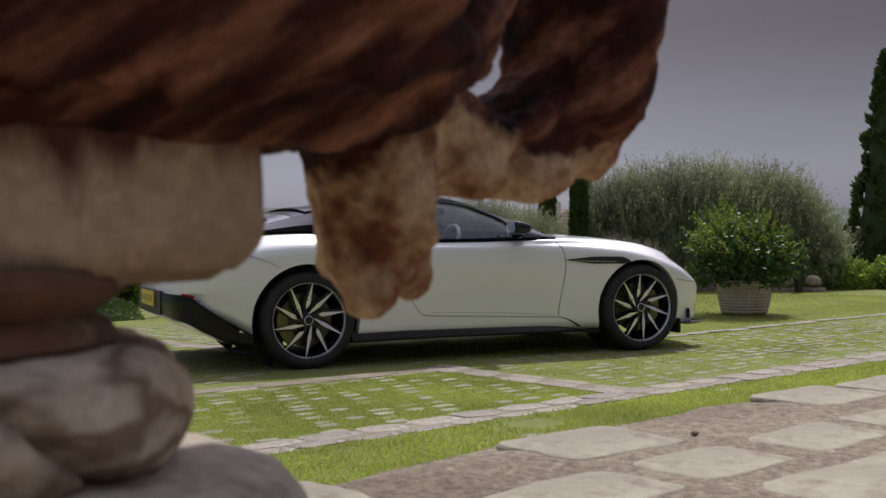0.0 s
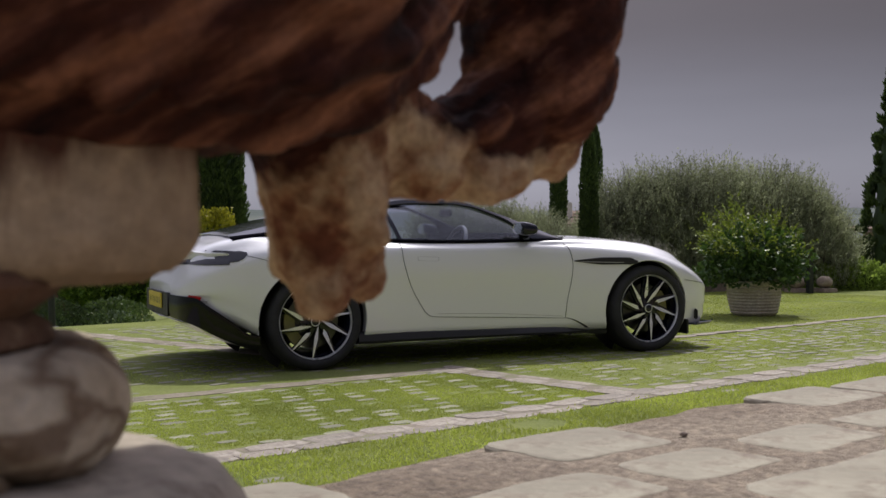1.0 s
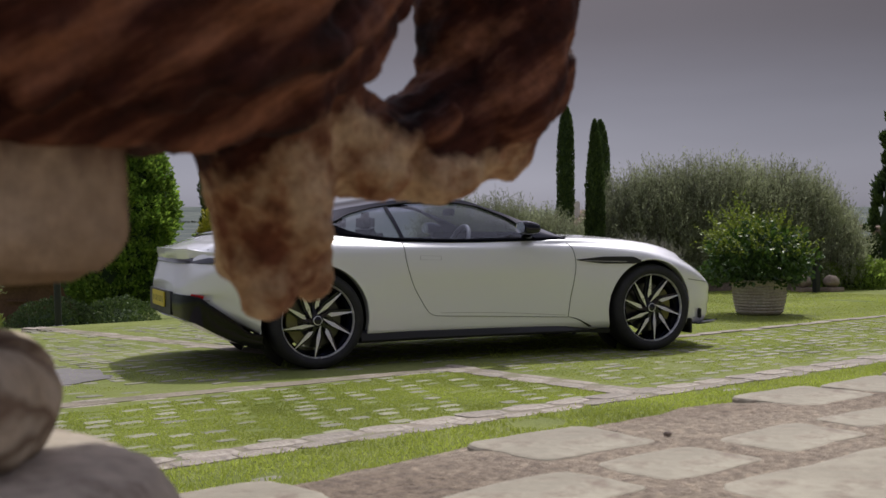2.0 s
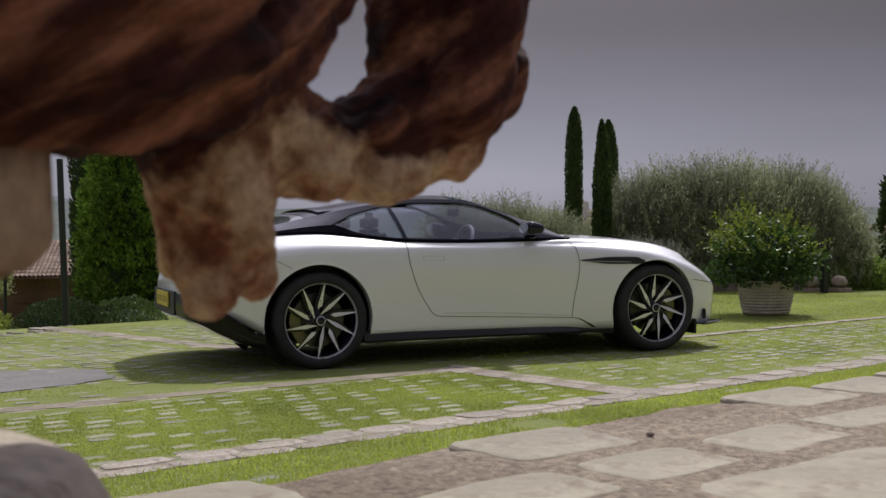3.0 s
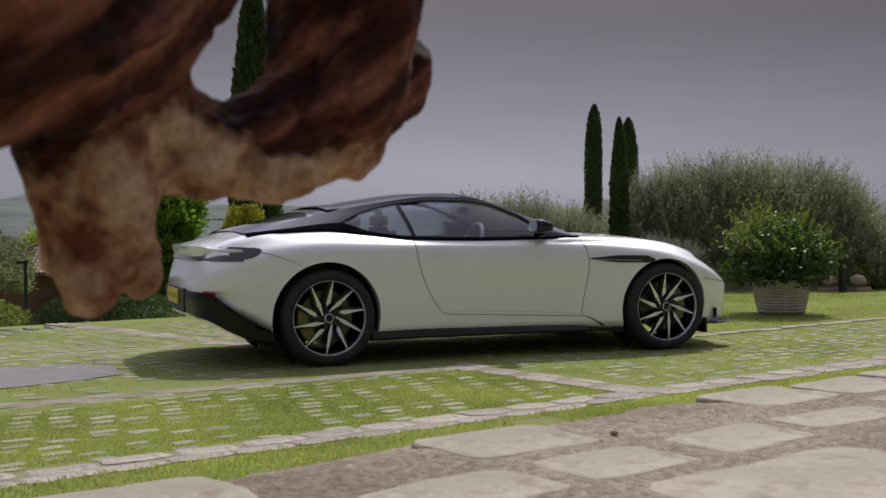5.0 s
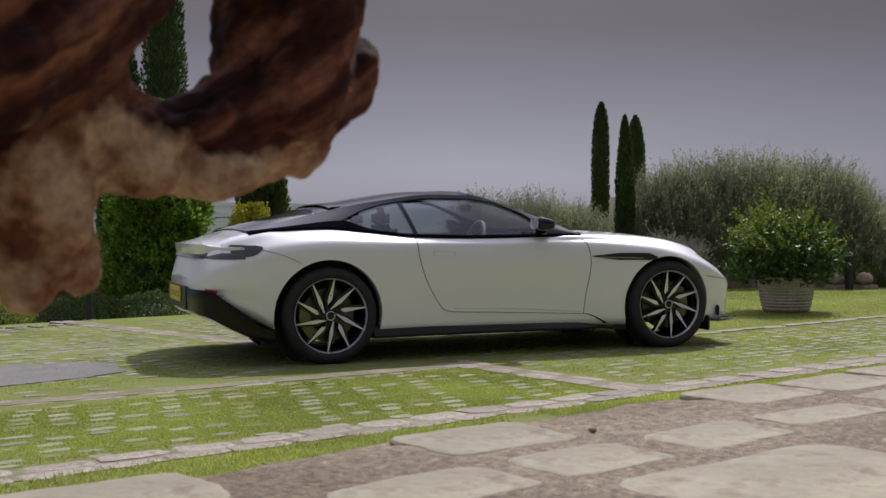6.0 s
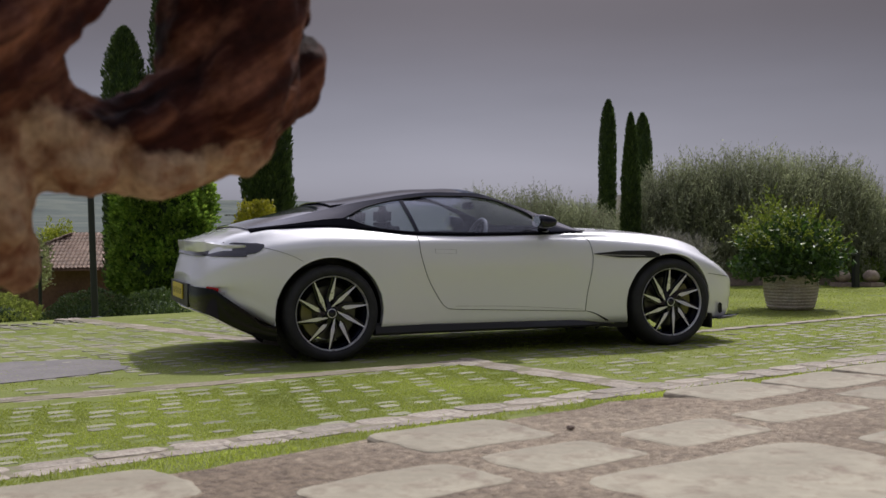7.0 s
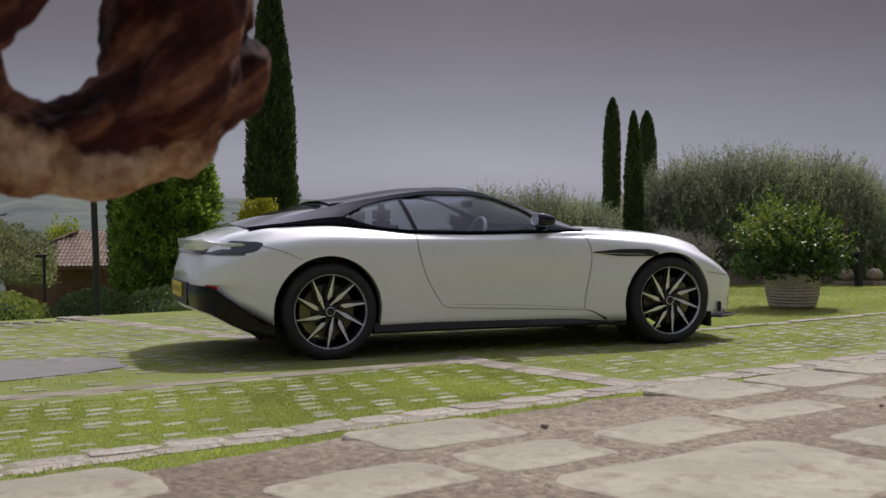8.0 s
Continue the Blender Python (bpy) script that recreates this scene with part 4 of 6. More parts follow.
z_edge = knots([-0.963, -0.84, -0.76, -0.67, -0.585, -0.51, -0.35], [0.556, 0.543, 0.487, 0.422, 0.360, 0.292, 0.255])
z_keel = knots([-0.963, -0.845, -0.69, -0.44, -0.35], [0.405, 0.355, 0.27, 0.175, 0.165])
rows = []
for i in range(41):
    x = -0.95 + 0.54 * i / 40
    w, ze, zk = diff_half(x) + 0.010, z_edge(x), z_keel(x)
    rows.append([(x, -w, ze), (x - 0.004, -w - 0.004, 0.5 * (ze + zk)), (x, -w + 0.01, zk), (x, -0.5 * w, zk - 0.01), (x, 0.5 * w, zk - 0.01), (x, w - 0.01, zk), (x - 0.004, w + 0.004, 0.5 * (ze + zk)), (x, w, ze)])
strip("diffuser", rows, DIFFUSER, car, "gloss black rear diffuser", 0.012)
strip("rear_grille", [[(-0.957, y, z) for y in np.linspace(-0.46, 0.46, 12)] for z in (0.40, 0.48, 0.565)], BLACK_SATIN, car, "black rear bumper insert", 0.02)
pts = [(for_tail(abs(s)) - 0.015 + 0.03 * abs(s), s * 0.87, 0.375 - 0.035 * abs(s) ** 3) for s in np.linspace(-0.97, 0.97, 41)]
part("splitter_line", tube(pts, 0.010, 6), CHROME, car, "pale lower diffuser edge", smooth=True)
for side in (-1, 1):
    side_ribbon("red_reflector", [(-0.872, 0.546), (-0.835, 0.540), (-0.80, 0.531)], 0.030, RED_LAMP, "small red rear reflector", side=side, lift=0.022, n=8)
    side_ribbon("rear_vane", [(-0.90, 0.52), (-0.85, 0.515), (-0.76, 0.512)], 0.018, PALE_TRIM, "", side=side, lift=0.03, n=10)
plate = part("rear_plate", box_bm(0.012, 0.52, 0.112, (-0.975, 0, 0.50), 0.004), PLATE, car, "yellow rear number plate")
for k in range(7):
    part("plate_bar", box_bm(0.002, 0.012, 0.045, (-0.9815, -0.2 + 0.066 * k, 0.50)), BLACK_SATIN, plate)

# nose: lamps, splitter, mudflap
for side in (-1, 1):
    rows = []
    for i in range(13):
        x = 3.16 + 0.27 * i / 12
        tall = 0.03 + 0.03 * math.sin(math.pi * i / 12)
        zc = z_belt(x) - 0.025 - 0.02 * i / 12
        rows.append([(x, side * (body_point(x, z) + 0.004), z) for z in (zc - tall, zc, zc + tall * 0.5)])
    strip("headlight", rows, SMOKE_LAMP, car, "slim swept headlight", 0.008)
    pts = [(2.98 + 0.1 * k, side * half_w(2.98 + 0.1 * k) * 0.97, 0.20) for k in range(6)]
    rows = [[(x + d, side * (half_w(min(x, 3.6)) + o), z) for d, o, z in ((0, -0.06, 0.21), (0.05, 0.02, 0.205), (0.06, 0.03, 0.222))] for x in np.linspace(3.2, 3.52, 14)]
    strip("front_splitter", rows, BLACK_GLOSS, car, "low gloss front splitter", 0.012)
    part("mudflap", box_bm(0.02, 0.16, 0.12, (3.175, side * 0.86, 0.19), 0.005), BLACK_SATIN, car)
    # intake beside the splitter
    part("nose_duct", box_bm(0.022, 0.04, 0.085, (3.30, side * (half_w(3.30) - 0.008), 0.285), 0.008), BLACK_SATIN, car)
strip("front_grille", [[(3.655, y, z) for y in np.linspace(-0.34, 0.34, 14)] for z in (0.30, 0.40, 0.47)], BLACK_SATIN, car, "wide dark front grille", 0.02)

# door mirrors
for side in (-1, 1):
    bm = bmesh.new()
    bmesh.ops.create_uvsphere(bm, u_segments=32, v_segments=20, radius=1.0)
    for vert in bm.verts:
        c = Vector([math.copysign(abs(q) ** 0.55, q) for q in vert.co])
        front = 0.5 * (c.x + 1)
        narrow = 1 - 0.42 * front**1.5
        vert.co = Vector((0.076 * c.x, 0.098 * c.y * (1 - 0.25 * front), 0.058 * c.z * narrow - 0.010 * front))
    bmesh.ops.translate(bm, verts=bm.verts[:], vec=(1.675, side * 0.985, 1.008))
    mirror = part("door_mirror", bm, BLACK_GLOSS, car, "gloss black door mirror", smooth=True)
    bm = tube([(1.745, side * 0.80, 0.922), (1.72, side * 0.88, 0.928), (1.69, side * 0.955, 0.948)], [0.034, 0.026, 0.024], 12)
    bmesh.ops.scale(bm, verts=bm.verts[:], vec=(1.9, 1, 0.6), space=Matrix.Translation((-1.72, 0, -0.93)))
    part("mirror_arm", bm, BLACK_GLOSS, mirror, smooth=True)
    part("mirror_glass", lathe_bm([(0.0005, 0.0), (0.98, 0.0), (1.0, 0.003)], 32), CHROME, mirror, smooth=False, at=Matrix.Translation((1.5985, side * 0.985, 1.008)) @ pose(0, 0, 0, 0, -90, 0) @ Matrix.Diagonal((0.044, 0.078, 1, 1)))

# wheels
RIM = 0.272


def make_wheel(ax, side):
    w = new("wheel")
    w.parent = car
    w.matrix_basis = pose(ax, side * 0.945, WHEEL_R, 0, 0, 0 if side < 0 else 180)
    w["label"] = "ten-spoke black and polished alloy wheel"
    r = WHEEL_R
    tyre = [(RIM - 0.006, 0.012), (RIM + 0.004, -0.006), (RIM + 0.03, -0.016), (r - 0.03, -0.012), (r - 0.010, 0.004), (r - 0.002, 0.03), (r, 0.06), (r, 0.22), (r - 0.012, 0.25), (RIM, 0.25)]
    part("tyre", lathe_bm(tyre, 72, "Y"), TYRE, w, "black low-profile tyre", smooth=True)
    lipb = [(RIM - 0.010, 0.030), (RIM - 0.008, 0.004), (RIM - 0.002, -0.004), (RIM + 0.002, 0.0), (RIM + 0.002, 0.02)]
    part("rim", lathe_bm(lipb, 72, "Y"), ALLOY, w, "polished rim edge", smooth=True)
    barrel = [(RIM - 0.012, 0.012), (RIM - 0.03, 0.06), (RIM - 0.04, 0.2)]
    part("rim_barrel", lathe_bm([*barrel[:1], *barrel[1:]], 48, "Y"), BLACK_GLOSS, w, smooth=True)
    hub = lathe_bm([(0.046, 0.05), (0.044, 0.026), (0.036, 0.018), (0.0005, 0.016)], 32, "Y")
    part("hub", hub, BLACK_GLOSS, w, smooth=True)
    part("hub_cap", lathe_bm([(0.024, 0.018), (0.024, 0.010), (0.020, 0.008), (0.0005, 0.008)], 28, "Y"), BLACK_GLOSS, w, "small round black centre cap", smooth=True)
    for k in range(10):
        tip = radians((93 if ax > 1 else 84) + 36 * k)
        long_blade = k % 2 == 1
        # straight polished blades, a long one that meets the hub and a short one by turns
        inner_r, swing = (0.046, radians(35)) if long_blade else (0.090, radians(12))
        a0 = np.array((inner_r * math.cos(tip + swing), inner_r * math.sin(tip + swing)))
        a1 = np.array((0.267 * math.cos(tip), 0.267 * math.sin(tip)))
        along = (a1 - a0) / np.linalg.norm(a1 - a0)
        side_way = np.array((-along[1], along[0]))
        shape = ((0.0, 0.004, 0.028), (0.22, 0.0105, 0.021), (0.36, 0.0150, 0.015), (0.62, 0.0095, 0.008), (1.0, 0.0030, 0.003)) if long_blade else ((0.0, 0.0060, 0.022), (0.10, 0.0150, 0.018), (0.30, 0.0140, 0.013), (0.62, 0.0085, 0.008), (1.0, 0.0030, 0.003))
        bm = bmesh.new()
        sect = []
        for t, hw, y in shape:
            c = a0 + (a1 - a0) * t
            lo, hi = c - side_way * hw, c + side_way * hw
            slant = 0.010 if t < 0.05 else 0.0
            lo, hi = lo + along * slant, hi - along * slant
            sect.append([bm.verts.new((lo[0], y, lo[1])), bm.verts.new((hi[0], y + 0.002, hi[1])), bm.verts.new((hi[0], y + 0.030, hi[1])), bm.verts.new((lo[0], y + 0.030, lo[1]))])
        for p, q in zip(sect, sect[1:]):
            for i in range(4):
                f = bm.faces.new((p[i], p[(i + 1) % 4], q[(i + 1) % 4], q[i]))
                f.material_index = 1 if i == 0 else 0
        bm.faces.new(sect[0])
        bm.faces.new(sect[-1])
        bmesh.ops.recalc_face_normals(bm, faces=bm.faces[:])
        part("spoke", bm, [BLACK_GLOSS, ALLOY], w, "polished blade on a black spoke" if k == 0 else "")
        # black arm behind the blade, from the hub out to the rim
        bm = bmesh.new()
        sect = []
        for rad, swing_by, hw, y in ((0.040, 0.5, 0.016, 0.030), (0.11, 0.34, 0.014, 0.034), (0.262, 0.03, 0.012, 0.026)):
            c = np.array((rad * math.cos(tip + swing_by), rad * math.sin(tip + swing_by)))
            sect.append([bm.verts.new((c[0] + k1 * hw * side_way[0], y + k2, c[1] + k1 * hw * side_way[1])) for k1, k2 in ((-1, 0), (1, 0), (1, 0.03), (-1, 0.03))])
        for p, q in zip(sect, sect[1:]):
            for i in range(4):
                bm.faces.new((p[i], p[(i + 1) % 4], q[(i + 1) % 4], q[i]))
        bmesh.ops.recalc_face_normals(bm, faces=bm.faces[:])
        part("spoke_web", bm, BLACK_GLOSS, w)
    part("hub_ring", lathe_bm([(0.034, 0.020), (0.0335, 0.0125), (0.029, 0.0115), (0.0285, 0.018)], 32, "Y"), ALLOY, w, "bright ring round the centre cap", smooth=True)
    part("brake_disc", lathe_bm([(0.09, 0.10), (0.195, 0.10), (0.195, 0.125), (0.09, 0.125)], 48, "Y"), DISC, w, "grey steel brake disc", smooth=False)
    bm = bmesh.new()
    rows = []
    for k in range(9):
        a = radians(-30 + 70 * k / 8) if ax > 1 else radians(165 + 70 * k / 8)
        rows.append([bm.verts.new((rr * math.cos(a), y, rr * math.sin(a))) for rr, y in ((0.135, 0.085), (0.215, 0.085), (0.215, 0.14), (0.135, 0.14))])
    for p, q in zip(rows, rows[1:]):
        for i in range(4):
            bm.faces.new((p[i], p[(i + 1) % 4], q[(i + 1) % 4], q[i]))
    bm.faces.new(rows[0])
    bm.faces.new(rows[-1])
    bmesh.ops.recalc_face_normals(bm, faces=bm.faces[:])
    part("brake_caliper", bm, CALIPER, w, "yellow-green brake caliper")
    return w


for ax in (0.0, AXLE):
    for side in (-1, 1):
        make_wheel(ax, side)
# underside
part("floor_pan", box_bm(3.3, 1.5, 0.09, (1.4, 0, 0.245), 0.03), BLACK_SATIN, car)

# ---- baluster pedestal and stone figure on the terrace ----
AX_U, AX_V = -4.86, -7.22
pedestal = thing("baluster_pedestal", Matrix.Translation(uv(AX_U, AX_V, TERRACE_Z)) @ pose(0, 0, 0, 0, 0, COURT_TURN), "cream and brown weathered stone baluster pedestal on the terrace", "pedestal")


def worn(bm, amount, scale, seed):
    bm.normal_update()
    for vert in bm.verts:
        n = noise.noise(vert.co * scale + Vector((seed, 0, 0))) + 0.5 * noise.noise(vert.co * scale * 2.7 + Vector((0, seed, 0)))
        vert.co += vert.normal * n * amount
    return bm


base_b = lathe_bm([(0.02, -0.01), (0.30, -0.01), (0.30, 0.10), (0.285, 0.165), (0.272, 0.215), (0.258, 0.238), (0.244, 0.252), (0.222, 0.260), (0.204, 0.263), (0.182, 0.266), (0.165, 0.269), (0.02, 0.271)], 72)
part("base", worn(base_b, 0.005, 14, 1), PED_GREY, pedestal, "grey worn stone base", smooth=True)
bulb = lathe_bm([(0.02, 0.263)] + [(0.146 + 0.040 * math.sin(math.pi * k / 27) ** 0.8, 0.302 - 0.037 * math.cos(math.pi * k / 27)) for k in range(28)] + [(0.02, 0.340)], 180)
for vert in bulb.verts:
    a = math.atan2(vert.co.y, vert.co.x)
    r = math.hypot(vert.co.x, vert.co.y)
    if r > 0.1:
        turn = 6 * a + 46 * vert.co.z + 0.9 * noise.noise(vert.co * 9)
        k = 1.02 - 0.085 * max(0.0, math.cos(turn)) ** 14
        vert.co.x, vert.co.y = vert.co.x * k, vert.co.y * k
part("bulb", worn(bulb, 0.006, 14, 2), BULB_STONE, pedestal, "twisted stone roll", smooth=True)
neck = lathe_bm([(0.02, 0.328), (0.140, 0.332), (0.148, 0.340), (0.144, 0.348), (0.134, 0.355), (0.146, 0.364), (0.152, 0.369), (0.156, 0.374), (0.15, 0.382), (0.02, 0.384)], 72)
part("neck", worn(neck, 0.003, 18, 3), PED_DARK, pedestal, "dark stained ringed neck", smooth=True)
block = box_bm(0.40, 0.26, 0.092, (0, 0, 0.420), 0.006, 2)
bmesh.ops.subdivide_edges(block, edges=[e for e in block.edges if e.calc_length() > 0.05], cuts=12, use_grid_fill=True)
for vert in block.verts:
    t = min(max((0.405 - vert.co.z) / 0.035, 0), 1)
    inward = 1 - 0.16 * t * t
    vert.co.x, vert.co.y = vert.co.x * inward, vert.co.y * inward
part("block", worn(block, 0.003, 12, 4), BLOCK_STONE, pedestal, "square stone block", smooth=True)


seed_ball = bmesh.new()
bmesh.ops.create_icosphere(seed_ball, subdivisions=2, radius=1)
seed_ball.verts.index_update()
BALL_V = np.array([p.co for p in seed_ball.verts])
BALL_F = np.array([[p.index for p in f.verts] for f in seed_ball.faces])
seed_ball.free()
fig_v, fig_f = [], []


def blob(a, b, ra, rb, deep=1.0):
    """A rounded limb from a to b, in places along u, across v and up z; deep stretches it across."""
    a, b = np.array(a), np.array(b)
    steps = max(2, int(np.linalg.norm(b - a) / (0.4 * min(ra, rb))) + 1)
    for i in range(steps + 1):
        t = i / steps
        fig_f.append(BALL_F + len(fig_v) * len(BALL_V))
        fig_v.append(BALL_V * (ra + (rb - ra) * t) * np.array([1, deep, 1]) + a + (b - a) * t)


O = -7.22
# the belly: its underside lies on the block, then sweeps up towards the head
SWEEP = [(-4.606, 1.063, 13), (-4.534, 1.086, 23), (-4.465, 1.124, 32), (-4.410, 1.171, 40), (-4.372, 1.226, 50), (-4.325, 1.300, 60)]


def off_sweep(k, rise, across):
    u, z, turn = SWEEP[k]
    return (u - math.sin(radians(turn)) * rise, across, z + math.cos(radians(turn)) * rise)


DEPTH = [(-0.080, 1.30), (-0.080, 1.30), (-0.052, 1.20), (-0.022, 1.05), (0.0, 1.0), (0.0, 1.0)]
blob((-5.10, -0.08, 1.153), off_sweep(0, 0.085, -0.08), 0.086, 0.085, 1.3)
for k in range(5):
    blob(off_sweep(k, 0.085, DEPTH[k][0]), off_sweep(k + 1, 0.085, DEPTH[k + 1][0]), 0.085, 0.085, 0.5 * (DEPTH[k][1] + DEPTH[k + 1][1]))
blob((-5.10, -0.03, 1.290), (-4.66, -0.03, 1.285), 0.140, 0.130)
blob((-4.66, -0.03, 1.285), (-4.46, -0.02, 1.400), 0.125, 0.120)
blob((-4.46, -0.02, 1.410), (-4.24, 0.00, 1.460), 0.110, 0.110)
# hem of the drape and the folds above it
for rise, across, r0, r1 in ((0.011, -0.134, 0.014, 0.012), (0.046, -0.180, 0.014, 0.011), (0.086, -0.194, 0.015, 0.012), (0.126, -0.178, 0.015, 0.013)):
    for k in range(4):
        drift = 0.004 * math.sin(k * 2.1 + rise * 90)
        blob(off_sweep(k, rise + drift, across + 0.08 + DEPTH[k][0] * DEPTH[k][1] / 1.3), off_sweep(k + 1, rise - drift, across + 0.08 + DEPTH[k + 1][0] * DEPTH[k + 1][1] / 1.3), r0, r1)
blob((-5.02, -0.125, 1.082), off_sweep(0, 0.011, -0.128), 0.014, 0.014)
for k in range(9):
    u = -4.985 + 0.042 * k
    blob((u, -0.160, 1.090 + 0.004 * (k % 3)), (u + 0.075, -0.186, 1.150), 0.014, 0.017)
    blob((u + 0.075, -0.186, 1.150), (u + 0.175, -0.160, 1.235), 0.017, 0.014)
# hanging foreleg with two toes
blob((-4.520, -0.03, 1.170), (-4.514, -0.022, 1.115), 0.056, 0.058)
blob((-4.514, -0.022, 1.115), (-4.488, -0.012, 1.040), 0.057, 0.051)
blob((-4.487, -0.004, 1.040), (-4.484, 0.0, 1.002), 0.052, 0.044)
blob((-4.497, -0.010, 0.992), (-4.496, -0.012, 0.963), 0.031, 0.023)
blob((-4.456, -0.004, 1.000), (-4.454, -0.006, 0.970), 0.020, 0.016)
blob((-4.500, -0.040, 1.095), (-4.470, -0.042, 1.010), 0.020, 0.016)
blob((-4.552, -0.022, 1.112), (-4.540, -0.020, 1.074), 0.024, 0.018)
# folded limb that runs forward under the opening
blob((-4.462, 0.0, 1.135), (-4.460, 0.0, 1.100), 0.056, 0.060)
blob((-4.450, 0.0, 1.090), (-4.372, 0.0, 1.077), 0.055, 0.041)
blob((-4.372, 0.0, 1.077), (-4.320, 0.0, 1.087), 0.041, 0.053)
blob((-4.320, 0.0, 1.087), (-4.265, 0.0, 1.115), 0.053, 0.060)
blob((-4.265, 0.0, 1.115), (-4.240, 0.0, 1.135), 0.060, 0.054)
blob((-4.252, -0.020, 1.073), (-4.236, -0.020, 1.082), 0.018, 0.016)
blob((-4.345, -0.030, 1.058), (-4.315, -0.030, 1.060), 0.026, 0.024)
blob((-4.412, -0.030, 1.060), (-4.398, -0.030, 1.058), 0.026, 0.024)
# neck and head, with the blunt snout in front and a crease between
blob((-4.250, 0.010, 1.160), (-4.246, 0.010, 1.420), 0.068, 0.070)
blob((-4.188, -0.004, 1.140), (-4.183, -0.004, 1.164), 0.026, 0.028)
blob((-4.199, 0.0, 1.216), (-4.202, 0.0, 1.260), 0.028, 0.032)
blob((-4.268, -0.045, 1.125), (-4.240, -0.050, 1.215), 0.042, 0.040)
# curls along the limb
for k in range(13):
    t = k / 12
    u, w, z = -4.435 + 0.165 * t, -0.040 - 0.008 * math.sin(k * 2.3), 1.062 + 0.022 * abs(math.sin(k * 1.9)) + 0.022 * t
    blob((u, w, z), (u + 0.012, w - 0.003, z + 0.014), 0.012, 0.010)
me = bpy.data.meshes.new("figure")
me.from_pydata(np.concatenate(fig_v).tolist(), [], np.concatenate(fig_f).tolist())
me.update()
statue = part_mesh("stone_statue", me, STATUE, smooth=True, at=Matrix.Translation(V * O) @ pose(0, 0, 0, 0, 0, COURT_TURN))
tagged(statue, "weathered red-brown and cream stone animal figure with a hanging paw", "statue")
md = statue.modifiers.new("fuse", "REMESH")
md.mode, md.voxel_size = "VOXEL", 0.0045
md = statue.modifiers.new("soften", "SMOOTH")
md.factor, md.iterations = 0.5, 4
for wear, size, depth, strength in (("hollows", 0.055, 2, 0.013), ("chips", 0.018, 3, 0.008)):
    tex = bpy.data.textures.new(wear, "CLOUDS")
    tex.noise_scale, tex.noise_depth = size, depth
    md = statue.modifiers.new(wear, "DISPLACE")
    md.texture, md.strength, md.mid_level = tex, strength, 0.5
bpy.context.view_layer.update()
done = bpy.data.meshes.new_from_object(statue.evaluated_get(bpy.context.evaluated_depsgraph_get()))
statue.modifiers.clear()
statue.data = done
done.polygons.foreach_set("use_smooth", [True] * len(done.polygons))

# ---- hills beyond the valley ----
def hill(name, az0, az1, dist, low, tall, seed, mat, label, peak=False):
    verts, faces = [], []
    n, m = 320, 10
    for j in range(m + 1):
        for i in range(n + 1):
            az = radians(az0 + (az1 - az0) * i / n)
            t = j / m
            edge = math.sin(math.pi * i / n) ** 0.35
            top = tall * edge * ((0.60 + 0.62 * math.exp(-((math.degrees(az) - 3.0) / 3.4) ** 2) + 0.10 * math.exp(-((math.degrees(az) - 14) / 3.5) ** 2)) if peak else 0.72) + tall * edge * ( (0.05 if peak else 0.28) * noise.noise(Vector((i * 0.045, seed, 0))) + 0.04 * noise.noise(Vector((i * 0.16, seed, 3))) + 0.025 * noise.noise(Vector((i * 0.9, seed, 6))))
            d = dist * (1 + 0.35 * t)
            z = low + (top - low) * math.sin(t * math.pi / 2) + (2 if 0 < j < m else 0) * noise.noise(Vector((i * 0.2, j * 0.7, seed)))
            verts.append((d * math.sin(az), d * math.cos(az), z))
    for j in range(m):
        for i in range(n):
            a = j * (n + 1) + i
            faces.append((a, a + 1, a + n + 2, a + n + 1))
    h = from_data(name, verts, faces, mat, smooth=True)
    return tagged(h, label, "hills", kind="structure")


# far ridge in blue-grey: distance haze put into its base colour
HILL_FAR = surface("hazed_far_hill", (0.075, 0.092, 0.098), (0.105, 0.122, 0.125), 0.006, 0.05, 0.95, 0.0)
HILL_NEAR = surface("near_hill", (0.065, 0.08, 0.065), (0.115, 0.13, 0.10), 0.012, 0.12, 0.95, 0.0, spots=(0.068, 0.084, 0.072), spot_scale=0.05, spot_range=(0.48, 0.56))
hill("backdrop_far", -60, 75, 1900, -14, 62, 2.0, HILL_FAR, "distant wooded ridge greyed by painted haze", True)
hill("backdrop_near", -75, 30, 700, -14, 10.5, 5.0, HILL_NEAR, "valley slope with fields and dark copses")


# ---- terrace flagstones: rows along the edge, square to it ----
def flag(u, v, ru, rv, seed, turn=0.0):
    me = stone_mesh("flagstone", ru, rv, 0.035, seed, 8.0, 48, 0.085, 0.0005)
    return part_mesh("flagstone", me, FLAG, terrace, at=Matrix.Translation(uv(u, v, TERRACE_Z - 0.0008 + 0.0005 * math.sin(seed * 7))) @ pose(0, 0, 0, 0, 0, COURT_TURN + turn))


rows = [(-4.14, -6.48, 0.170, 0.125), (-3.72, -6.73, 0.158, 0.096), (-3.388, -6.448, 0.156, 0.118), (-3.375, -6.715, 0.134, 0.092), (-3.02, -6.70, 0.144, 0.090), (-2.66, -6.68, 0.162, 0.070),
        (-2.53, -6.398, 0.153, 0.112), (-2.205, -6.42, 0.155, 0.103), (-1.87, -6.39, 0.150, 0.095), (-3.225, -7.06, 0.275, 0.195), (-2.30, -6.64, 0.105, 0.075), (-1.97, -6.66, 0.140, 0.085)]
for i, (u, v, ru, rv) in enumerate(rows):
    flag(u, v, ru, rv, 1.3 + i * 0.77, 3 * math.sin(i * 2.1))
seed = 40
